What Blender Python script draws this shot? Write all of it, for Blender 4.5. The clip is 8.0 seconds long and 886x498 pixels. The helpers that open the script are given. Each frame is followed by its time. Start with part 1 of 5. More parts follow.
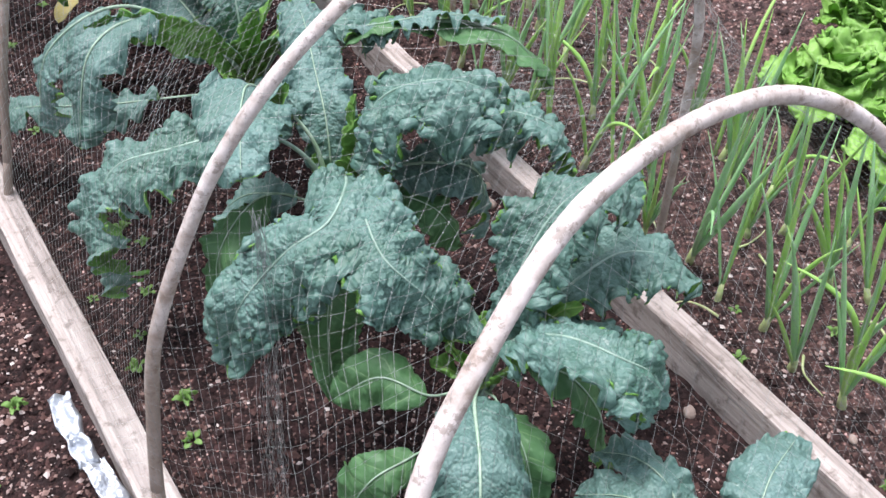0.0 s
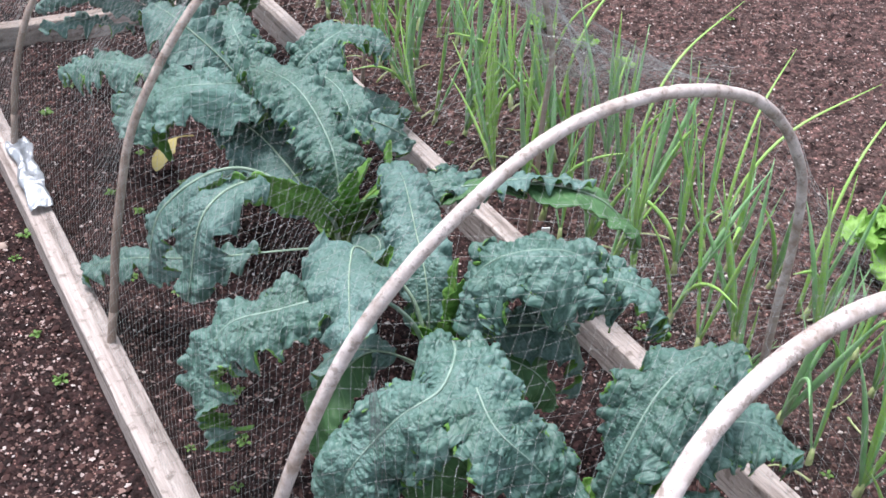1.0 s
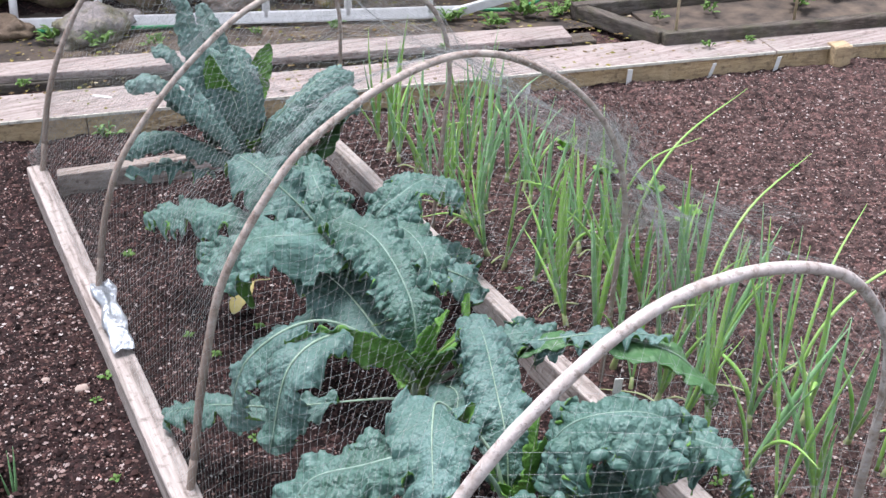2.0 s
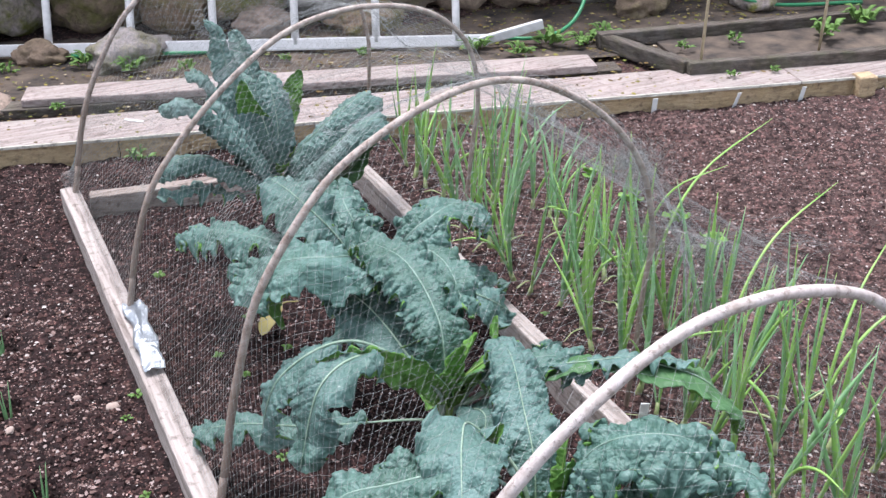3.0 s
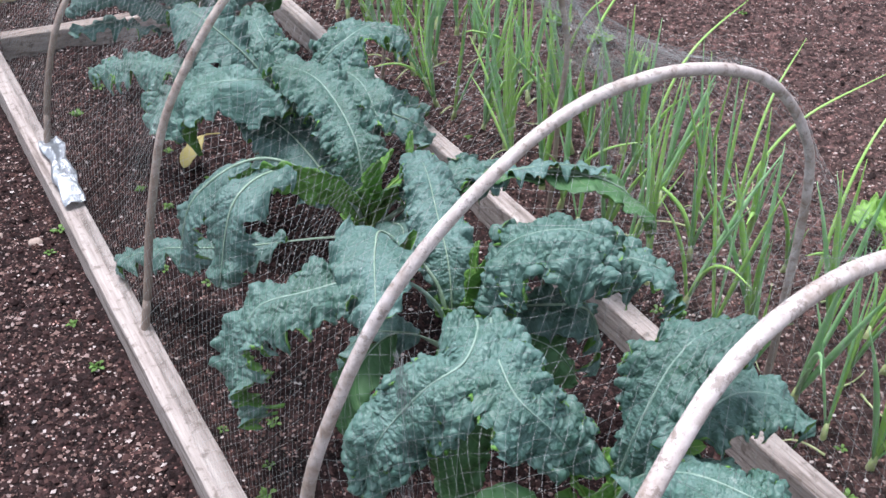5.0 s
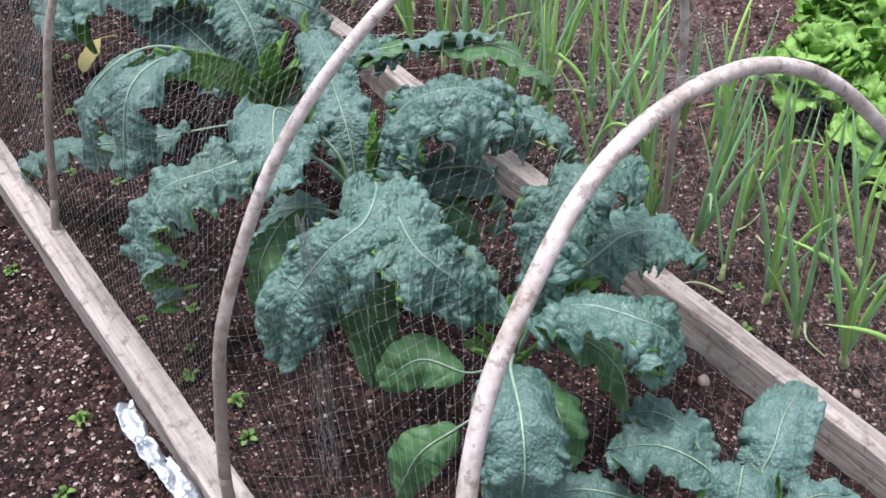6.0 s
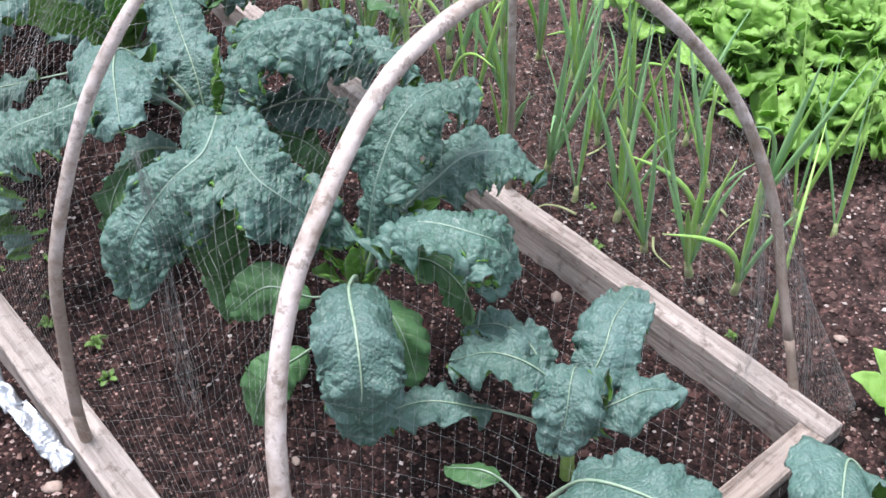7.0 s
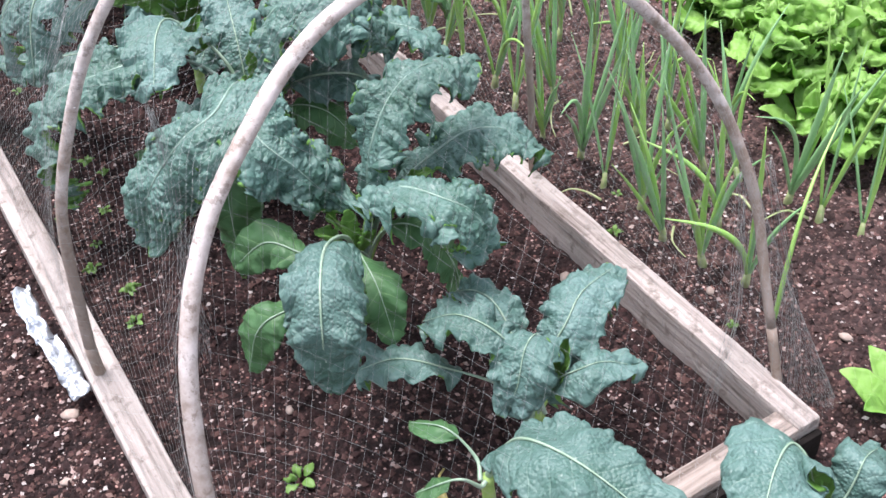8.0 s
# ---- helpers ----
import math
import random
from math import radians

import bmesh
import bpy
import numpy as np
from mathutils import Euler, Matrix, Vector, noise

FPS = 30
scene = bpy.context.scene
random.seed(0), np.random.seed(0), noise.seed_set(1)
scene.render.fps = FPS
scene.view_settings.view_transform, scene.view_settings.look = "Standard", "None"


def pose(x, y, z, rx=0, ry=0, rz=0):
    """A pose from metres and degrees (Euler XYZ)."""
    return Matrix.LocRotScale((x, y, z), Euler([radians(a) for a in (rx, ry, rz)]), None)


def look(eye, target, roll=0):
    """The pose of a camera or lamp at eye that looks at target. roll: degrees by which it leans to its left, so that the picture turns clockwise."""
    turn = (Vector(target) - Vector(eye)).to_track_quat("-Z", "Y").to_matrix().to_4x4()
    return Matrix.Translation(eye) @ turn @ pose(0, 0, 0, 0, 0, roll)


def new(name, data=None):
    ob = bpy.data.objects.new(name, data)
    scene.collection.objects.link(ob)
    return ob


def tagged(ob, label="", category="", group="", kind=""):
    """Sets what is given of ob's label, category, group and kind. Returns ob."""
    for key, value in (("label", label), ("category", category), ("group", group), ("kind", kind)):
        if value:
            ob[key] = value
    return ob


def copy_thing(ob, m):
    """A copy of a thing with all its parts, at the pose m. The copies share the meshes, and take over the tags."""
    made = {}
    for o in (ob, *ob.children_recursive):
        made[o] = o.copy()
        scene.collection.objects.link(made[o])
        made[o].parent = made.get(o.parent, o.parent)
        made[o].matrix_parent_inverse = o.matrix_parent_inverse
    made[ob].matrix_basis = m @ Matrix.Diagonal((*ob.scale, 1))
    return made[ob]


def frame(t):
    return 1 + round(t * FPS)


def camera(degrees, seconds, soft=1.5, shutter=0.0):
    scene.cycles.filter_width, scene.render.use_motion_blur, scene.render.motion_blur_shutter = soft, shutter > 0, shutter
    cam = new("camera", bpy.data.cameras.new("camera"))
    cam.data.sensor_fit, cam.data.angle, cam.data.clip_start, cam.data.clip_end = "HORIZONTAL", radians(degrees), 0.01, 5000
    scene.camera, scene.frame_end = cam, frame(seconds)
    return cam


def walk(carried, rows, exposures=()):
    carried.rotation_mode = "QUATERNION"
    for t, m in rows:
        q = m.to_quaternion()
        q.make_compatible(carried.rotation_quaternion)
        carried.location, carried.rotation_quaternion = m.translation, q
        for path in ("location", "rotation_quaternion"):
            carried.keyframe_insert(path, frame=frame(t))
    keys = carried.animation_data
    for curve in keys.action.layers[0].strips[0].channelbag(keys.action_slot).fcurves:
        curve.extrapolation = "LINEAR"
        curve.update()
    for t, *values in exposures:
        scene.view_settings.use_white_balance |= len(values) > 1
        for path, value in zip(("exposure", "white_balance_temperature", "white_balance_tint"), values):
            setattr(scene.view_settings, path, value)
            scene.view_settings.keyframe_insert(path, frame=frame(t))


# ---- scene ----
cam = camera(44.4, 8.0, shutter=0.1)
PATH = [
    (0, (-0.145, -0.214, 1.416), (0.654, 1.007, 0.047), 1.5),
    (0.5, (-0.19, -0.181, 1.446), (0.654, 1.088, 0.152), 2.3),
    (1, (-0.227, -0.154, 1.496), (0.582, 1.226, 0.296), 0.8),
    (1.5, (-0.263, -0.127, 1.54), (0.519, 1.361, 0.456), -0.3),
    (2, (-0.276, -0.125, 1.565), (0.514, 1.408, 0.552), -0.2),
    (3.3, (-0.312, -0.145, 1.571), (0.45, 1.431, 0.604), -0.3),
    (3.5, (-0.313, -0.144, 1.572), (0.443, 1.429, 0.596), -0.4),
    (4, (-0.299, -0.151, 1.56), (0.446, 1.418, 0.57), -0.8),
    (4.5, (-0.283, -0.176, 1.521), (0.469, 1.292, 0.389), 1.2),
    (4.7, (-0.274, -0.192, 1.515), (0.487, 1.252, 0.36), 0.5),
    (5.8, (-0.269, -0.303, 1.469), (0.551, 0.979, 0.172), -2.2),
    (6, (-0.27, -0.323, 1.466), (0.559, 0.935, 0.151), -2.5),
    (6.5, (-0.252, -0.381, 1.459), (0.635, 0.807, 0.116), -2.7),
    (7, (-0.214, -0.444, 1.444), (0.701, 0.685, 0.07), -1.7),
    (7.5, (-0.131, -0.546, 1.447), (0.633, 0.704, 0.085), -5.3),
    (8, (-0.056, -0.674, 1.435), (0.633, 0.629, 0.083), -5.7),
]
walk(cam, [(t, look(eye, target, roll)) for t, eye, target, roll in PATH], [(0.0, 1.70, 6500, 10), (1.5, 1.60, 6400, 10), (3.5, 1.64, 6280, 10), (4.5, 1.58, 6220, 10), (6.0, 1.42, 6450, 10), (7.0, 1.61, 6500, 10), (7.5, 1.68, 6550, 10), (8.0, 1.84, 6500, 12)])

# ==== world ====
world = bpy.data.worlds.new("overcast")
scene.world = world
world.use_nodes = True
wn, wl = world.node_tree.nodes, world.node_tree.links
wn.clear()
sky = wn.new("ShaderNodeTexSky")
sky.sky_type, sky.sun_disc = "NISHITA", False
sky.sun_elevation, sky.sun_rotation = radians(76), radians(-18)
sky.air_density, sky.dust_density, sky.ozone_density = 1.0, 1.0, 1.0
grey = wn.new("ShaderNodeHueSaturation")
grey.inputs["Saturation"].default_value = 0.4
wbg = wn.new("ShaderNodeBackground")
wbg.inputs["Strength"].default_value = 0.105
wout = wn.new("ShaderNodeOutputWorld")
wl.new(sky.outputs[0], grey.inputs["Color"])
wl.new(grey.outputs[0], wbg.inputs["Color"])
wl.new(wbg.outputs[0], wout.inputs["Surface"])

sun_data = bpy.data.lights.new("sun", "SUN")
sun_data.energy, sun_data.angle, sun_data.color = 2.0, radians(28), (1.0, 0.965, 0.985)
sun = new("sun", sun_data)
sun.matrix_world = look((0.05, 2.6, 6.0), (0.5, 1.2, 0.0))


# ==== materials ====
def mat(name):
    m = bpy.data.materials.new(name)
    m.use_nodes = True
    nt = m.node_tree
    return m, nt, nt.nodes["Principled BSDF"]


def node(nt, kind, **inputs):
    n = nt.nodes.new(kind)
    for k, v in inputs.items():
        n.inputs[k].default_value = v
    return n


def coords(nt, space="Object", scale=(1, 1, 1)):
    tc = nt.nodes.new("ShaderNodeTexCoord")
    mp = nt.nodes.new("ShaderNodeMapping")
    mp.inputs["Scale"].default_value = scale
    nt.links.new(tc.outputs[space], mp.inputs["Vector"])
    return mp.outputs["Vector"]


def noise_tex(nt, vec, scale, detail=4.0, rough=0.55):
    n = node(nt, "ShaderNodeTexNoise", Scale=scale, Detail=detail, Roughness=rough)
    if vec is not None:
        nt.links.new(vec, n.inputs["Vector"])
    return n.outputs["Fac"]


def ramp(nt, fac, stops):
    r = nt.nodes.new("ShaderNodeValToRGB")
    while len(r.color_ramp.elements) < len(stops):
        r.color_ramp.elements.new(0.5)
    for e, (p, c) in zip(r.color_ramp.elements, stops):
        e.position, e.color = p, (*c, 1) if len(c) == 3 else c
    nt.links.new(fac, r.inputs["Fac"])
    return r.outputs["Color"]


def mix(nt, fac, a, b, blend="MIX"):
    m = nt.nodes.new("ShaderNodeMix")
    m.data_type, m.blend_type = "RGBA", blend
    for sock, v in ((m.inputs["Factor"], fac), (m.inputs["A"], a), (m.inputs["B"], b)):
        if isinstance(v, (int, float)):
            sock.default_value = v
        elif isinstance(v, tuple):
            sock.default_value = (*v, 1)
        else:
            nt.links.new(v, sock)
    return m.outputs["Result"]


def maths(nt, op, a, b=0.0, clamp=False):
    m = nt.nodes.new("ShaderNodeMath")
    m.operation, m.use_clamp = op, clamp
    for sock, v in ((m.inputs[0], a), (m.inputs[1], b)):
        if isinstance(v, (int, float)):
            sock.default_value = v
        else:
            nt.links.new(v, sock)
    return m.outputs[0]


def bump(nt, bsdf, height, strength, dist):
    b = node(nt, "ShaderNodeBump", Strength=strength, Distance=dist)
    nt.links.new(height, b.inputs["Height"])
    nt.links.new(b.outputs["Normal"], bsdf.inputs["Normal"])


def setcol(nt, bsdf, col):
    nt.links.new(col, bsdf.inputs["Base Color"])


def rnd(nt):
    return nt.nodes.new("ShaderNodeObjectInfo").outputs["Random"]


def island(nt):
    return nt.nodes.new("ShaderNodeNewGeometry").outputs["Random Per Island"]


def soil_material():
    m, nt, b = mat("soil")
    v = coords(nt)
    big = noise_tex(nt, v, 3.0, 3)
    mid = noise_tex(nt, v, 28.0, 5, 0.65)
    fine = noise_tex(nt, v, 160.0, 4, 0.7)
    c = ramp(nt, mid, [(0.25, (0.0085, 0.0046, 0.0050)), (0.52, (0.026, 0.0142, 0.0150)), (0.8, (0.075, 0.043, 0.042))])
    c = mix(nt, maths(nt, "MULTIPLY", big, 0.35), c, (0.062, 0.039, 0.037))
    vo = node(nt, "ShaderNodeTexVoronoi", Scale=135.0)
    nt.links.new(v, vo.inputs["Vector"])
    sep = nt.nodes.new("ShaderNodeSeparateColor")
    nt.links.new(vo.outputs["Color"], sep.inputs[0])
    chosen = maths(nt, "GREATER_THAN", sep.outputs[0], 0.60)
    core = maths(nt, "LESS_THAN", vo.outputs["Distance"], 0.34)
    speck = maths(nt, "MULTIPLY", chosen, core)
    tint = ramp(nt, sep.outputs[1], [(0.0, (0.10, 0.055, 0.047)), (0.6, (0.22, 0.14, 0.125)), (1.0, (0.42, 0.33, 0.31))])
    c = mix(nt, speck, c, tint)
    # the soil colour turns paler towards larger x
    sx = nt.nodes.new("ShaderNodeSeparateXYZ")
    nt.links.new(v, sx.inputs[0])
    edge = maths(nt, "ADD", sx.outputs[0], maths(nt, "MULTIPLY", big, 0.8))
    paler = ramp(nt, maths(nt, "MULTIPLY", edge, 0.25), [(0.30, (0, 0, 0)), (0.46, (1, 1, 1))])
    c = mix(nt, maths(nt, "MULTIPLY", paler, maths(nt, "MULTIPLY", ramp(nt, mid, [(0.35, (0.15, 0.15, 0.15)), (0.62, (1, 1, 1))]), 0.6)), c, (0.19, 0.125, 0.118))
    crumbs = node(nt, "ShaderNodeTexVoronoi", Scale=88.0)
    warp = nt.nodes.new("ShaderNodeVectorMath")
    warp.operation = "ADD"
    wn2 = node(nt, "ShaderNodeTexNoise", Scale=60.0, Detail=3.0)
    nt.links.new(v, wn2.inputs["Vector"])
    small = nt.nodes.new("ShaderNodeVectorMath")
    small.operation = "SCALE"
    small.inputs["Scale"].default_value = 0.012
    nt.links.new(wn2.outputs["Color"], small.inputs[0])
    nt.links.new(v, warp.inputs[0])
    nt.links.new(small.outputs[0], warp.inputs[1])
    nt.links.new(warp.outputs[0], crumbs.inputs["Vector"])
    sep2 = nt.nodes.new("ShaderNodeSeparateColor")
    nt.links.new(crumbs.outputs["Color"], sep2.inputs[0])
    c = mix(nt, 0.85, c, ramp(nt, sep2.outputs[0], [(0.0, (0.5, 0.46, 0.46)), (0.5, (0.95, 0.9, 0.9)), (0.8, (1.7, 1.5, 1.45)), (1.0, (2.6, 2.2, 2.1))]), "MULTIPLY")
    setcol(nt, b, c)
    b.inputs["Roughness"].default_value = 0.9
    b.inputs["Specular IOR Level"].default_value = 0.25
    h = maths(nt, "ADD", mid, maths(nt, "MULTIPLY", fine, 0.6))
    h = maths(nt, "ADD", h, maths(nt, "MULTIPLY", maths(nt, "SUBTRACT", 1.0, crumbs.outputs["Distance"]), 0.9))
    bump(nt, b, h, 1.0, 0.02)
    return m


def crumb_material(name, stops, rough=0.9, paler=None):
    m, nt, b = mat(name)
    c = ramp(nt, island(nt), stops)
    # crumbs at larger x take the second, paler set of stops
    if paler:
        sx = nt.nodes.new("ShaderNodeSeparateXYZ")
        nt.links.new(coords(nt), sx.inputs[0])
        c = mix(nt, ramp(nt, maths(nt, "MULTIPLY", sx.outputs[0], 0.25), [(0.22, (0, 0, 0)), (0.38, (1, 1, 1))]), c, ramp(nt, island(nt), paler))
    c = mix(nt, 0.35, c, ramp(nt, noise_tex(nt, coords(nt), 220, 3), [(0.3, (0.25, 0.25, 0.25)), (0.7, (1, 1, 1))]), "MULTIPLY")
    setcol(nt, b, c)
    b.inputs["Roughness"].default_value = rough
    b.inputs["Specular IOR Level"].default_value = 0.3
    return m


def wood_material(name, light, mid, dark, along="y", grey=0.35, stain=(0.09, 0.065, 0.05), algae=0.0, wet=0.7):
    m, nt, b = mat(name)
    sc = {"x": (1.4, 26, 26), "y": (26, 1.4, 26), "z": (26, 26, 1.4)}[along]
    info = nt.nodes.new("ShaderNodeObjectInfo")
    tc = nt.nodes.new("ShaderNodeTexCoord")
    add = nt.nodes.new("ShaderNodeVectorMath")
    add.operation = "ADD"
    nt.links.new(tc.outputs["Object"], add.inputs[0])
    nt.links.new(info.outputs["Random"], add.inputs[1])
    mp = nt.nodes.new("ShaderNodeMapping")
    mp.inputs["Scale"].default_value = sc
    nt.links.new(add.outputs[0], mp.inputs["Vector"])
    grain = noise_tex(nt, mp.outputs[0], 2.6, 6, 0.62)
    fib = noise_tex(nt, mp.outputs[0], 9.0, 4, 0.6)
    blot = noise_tex(nt, add.outputs[0], 6.0, 5, 0.6)
    spot = noise_tex(nt, add.outputs[0], 42.0, 4, 0.65)
    c = ramp(nt, grain, [(0.3, dark), (0.48, mid), (0.68, light)])
    c = mix(nt, maths(nt, "MULTIPLY", fib, 0.55), c, mid, "MULTIPLY")
    c = mix(nt, maths(nt, "MULTIPLY", ramp(nt, blot, [(0.42, (0, 0, 0)), (0.66, (1, 1, 1))]), grey), c, (0.34, 0.31, 0.29))
    c = mix(nt, maths(nt, "MULTIPLY", ramp(nt, spot, [(0.54, (0, 0, 0)), (0.68, (1, 1, 1))]), 0.6), c, stain)
    if algae:
        alg = ramp(nt, noise_tex(nt, add.outputs[0], 11.0, 5, 0.6), [(0.5, (0, 0, 0)), (0.68, (1, 1, 1))])
        c = mix(nt, maths(nt, "MULTIPLY", alg, algae), c, (0.075, 0.085, 0.03))
    setcol(nt, b, c)
    b.inputs["Roughness"].default_value = wet
    b.inputs["Specular IOR Level"].default_value = 0.35
    bump(nt, b, maths(nt, "ADD", maths(nt, "ADD", grain, maths(nt, "MULTIPLY", fib, 0.7)), maths(nt, "MULTIPLY", spot, 0.6)), 0.85, 0.009)
    return m


def rod_material(name, tone):
    m, nt, b = mat(name)
    v = coords(nt, scale=(1, 1, 1))
    blot = noise_tex(nt, v, 26.0, 5, 0.65)
    fleck = noise_tex(nt, v, 70.0, 4, 0.75)
    streak = noise_tex(nt, coords(nt, scale=(60, 60, 14)), 1.6, 4, 0.6)
    c = ramp(nt, blot, [(0.28, (0.22, 0.16, 0.13)), (0.43, (0.46, 0.39, 0.37)), (0.6, (0.66, 0.59, 0.585))])
    c = mix(nt, maths(nt, "MULTIPLY", ramp(nt, fleck, [(0.54, (0, 0, 0)), (0.62, (1, 1, 1))]), 0.6), c, (0.13, 0.09, 0.07))
    if tone < 1:
        scar = noise_tex(nt, v, 34.0, 5, 0.75)
        c = mix(nt, maths(nt, "MULTIPLY", ramp(nt, scar, [(0.50, (0, 0, 0)), (0.57, (1, 1, 1))]), 0.75), c, (0.78, 0.72, 0.70))
    c = mix(nt, maths(nt, "MULTIPLY", streak, 0.35), c, (0.25, 0.2, 0.165))
    c = mix(nt, 1.0, c, (tone, tone * 0.93, tone * 0.87) if tone < 1 else (1, 1, 1), "MULTIPLY")
    hz = nt.nodes.new("ShaderNodeSeparateXYZ")
    nt.links.new(v, hz.inputs[0])
    bark = ramp(nt, maths(nt, "ADD", hz.outputs[2], maths(nt, "MULTIPLY", maths(nt, "SUBTRACT", blot, 0.5), 0.5)), [(0.28, (0.72, 0.72, 0.72)), (0.6, (0, 0, 0))])
    c = mix(nt, bark, c, (0.21, 0.15, 0.115))
    setcol(nt, b, c)
    b.inputs["Roughness"].default_value = 0.62
    bump(nt, b, maths(nt, "ADD", blot, maths(nt, "MULTIPLY", fleck, 0.6)), 0.5, 0.004)
    return m


def leaf_material(name, deep, pale, vein, bloom, blister=0.0, cell=70.0, vein_gap=0.034, gloss=0.5, thin=0.12, glow=(0.2, 0.4, 0.08), spots=0.0, vein_amt=0.5, spec=0.35):
    m, nt, b = mat(name)
    uv = nt.nodes.new("ShaderNodeTexCoord").outputs["UV"]
    sep = nt.nodes.new("ShaderNodeSeparateXYZ")
    nt.links.new(uv, sep.inputs[0])
    v = coords(nt)
    big = noise_tex(nt, v, 9.0, 3)
    fine = noise_tex(nt, v, 60.0, 5, 0.65)
    c = mix(nt, ramp(nt, big, [(0.3, (0, 0, 0)), (0.7, (1, 1, 1))]), deep, pale)
    c = mix(nt, maths(nt, "MULTIPLY", ramp(nt, fine, [(0.36, (0, 0, 0)), (0.74, (1, 1, 1))]), 0.5), c, bloom)
    rr = rnd(nt)
    c = mix(nt, 0.5, c, ramp(nt, rr, [(0.0, (0.62, 0.66, 0.62)), (0.5, (0.9, 0.9, 0.9)), (1.0, (1.0, 1.0, 1.0))]), "MULTIPLY")
    side = maths(nt, "ABSOLUTE", sep.outputs[1])
    wob = maths(nt, "MULTIPLY", maths(nt, "SUBTRACT", noise_tex(nt, v, 25.0, 2), 0.5), 0.012)
    ph = maths(nt, "DIVIDE", maths(nt, "ADD", maths(nt, "SUBTRACT", sep.outputs[0], maths(nt, "MULTIPLY", side, 0.75)), wob), vein_gap)
    tri = maths(nt, "ABSOLUTE", maths(nt, "SUBTRACT", maths(nt, "FRACT", ph), 0.5))
    line = maths(nt, "LESS_THAN", tri, 0.032)
    c = mix(nt, maths(nt, "MULTIPLY", line, vein_amt), c, vein)
    vo = node(nt, "ShaderNodeTexVoronoi", Scale=cell)
    vo.feature = "SMOOTH_F1"
    vo.inputs["Smoothness"].default_value = 0.2
    nt.links.new(uv, vo.inputs["Vector"])
    net = maths(nt, "SUBTRACT", 1.0, vo.outputs["Distance"])
    if spots:
        sp = ramp(nt, noise_tex(nt, v, 75.0, 2), [(0.70, (0, 0, 0)), (0.74, (1, 1, 1))])
        c = mix(nt, maths(nt, "MULTIPLY", sp, spots), c, (0.5, 0.55, 0.5))
    setcol(nt, b, c)
    b.inputs["Roughness"].default_value = gloss
    b.inputs["Specular IOR Level"].default_value = spec
    hgt = maths(nt, "ADD", maths(nt, "MULTIPLY", net, blister), maths(nt, "ADD", maths(nt, "MULTIPLY", fine, 0.35), maths(nt, "MULTIPLY", line, -0.25)))
    bump(nt, b, hgt, 1.0, 0.008)
    tr = nt.nodes.new("ShaderNodeBsdfTranslucent")
    tr.inputs["Color"].default_value = (*glow, 1)
    mx = nt.nodes.new("ShaderNodeMixShader")
    mx.inputs[0].default_value = thin
    outp = nt.nodes["Material Output"]
    nt.links.new(b.outputs[0], mx.inputs[1])
    nt.links.new(tr.outputs[0], mx.inputs[2])
    nt.links.new(mx.outputs[0], outp.inputs["Surface"])
    return m


def plain_material(name, a, bcol, scale=40.0, rough=0.6, bumpy=0.2, metal=0.0, spec=0.5):
    m, nt, b = mat(name)
    n = noise_tex(nt, coords(nt), scale, 5, 0.6)
    setcol(nt, b, ramp(nt, n, [(0.3, a), (0.7, bcol)]))
    b.inputs["Roughness"].default_value = rough
    b.inputs["Metallic"].default_value = metal
    b.inputs["Specular IOR Level"].default_value = spec
    bump(nt, b, n, bumpy, 0.01)
    return m


def stone_material():
    m, nt, b = mat("mossy_stone")
    info = nt.nodes.new("ShaderNodeObjectInfo")
    v = coords(nt)
    n1 = noise_tex(nt, v, 7.0, 6, 0.65)
    n2 = noise_tex(nt, v, 45.0, 5, 0.7)
    base = ramp(nt, info.outputs["Random"], [(0.0, (0.19, 0.14, 0.105)), (0.35, (0.32, 0.23, 0.17)), (0.7, (0.40, 0.32, 0.30)), (1.0, (0.29, 0.28, 0.29))])
    c = mix(nt, 0.6, base, ramp(nt, n2, [(0.3, (0.3, 0.28, 0.27)), (0.7, (1.4, 1.35, 1.3))]), "MULTIPLY")
    moss = maths(nt, "MULTIPLY", ramp(nt, n1, [(0.42, (0, 0, 0)), (0.58, (1, 1, 1))]), ramp(nt, maths(nt, "FRACT", maths(nt, "MULTIPLY", info.outputs["Random"], 7.3)), [(0.3, (0.1, 0.1, 0.1)), (0.8, (1, 1, 1))]))
    c = mix(nt, moss, c, ramp(nt, n2, [(0.3, (0.06, 0.065, 0.014)), (0.7, (0.2, 0.195, 0.05))]))
    setcol(nt, b, c)
    b.inputs["Roughness"].default_value = 0.9
    bump(nt, b, maths(nt, "ADD", n1, maths(nt, "MULTIPLY", n2, 0.5)), 0.8, 0.03)
    return m


def foil_material():
    m, nt, b = mat("crumpled_foil")
    b.inputs["Base Color"].default_value = (0.52, 0.55, 0.60, 1)
    b.inputs["Metallic"].default_value = 0.9
    b.inputs["Roughness"].default_value = 0.42
    bump(nt, b, noise_tex(nt, coords(nt), 55.0, 4, 0.6), 0.8, 0.012)
    return m


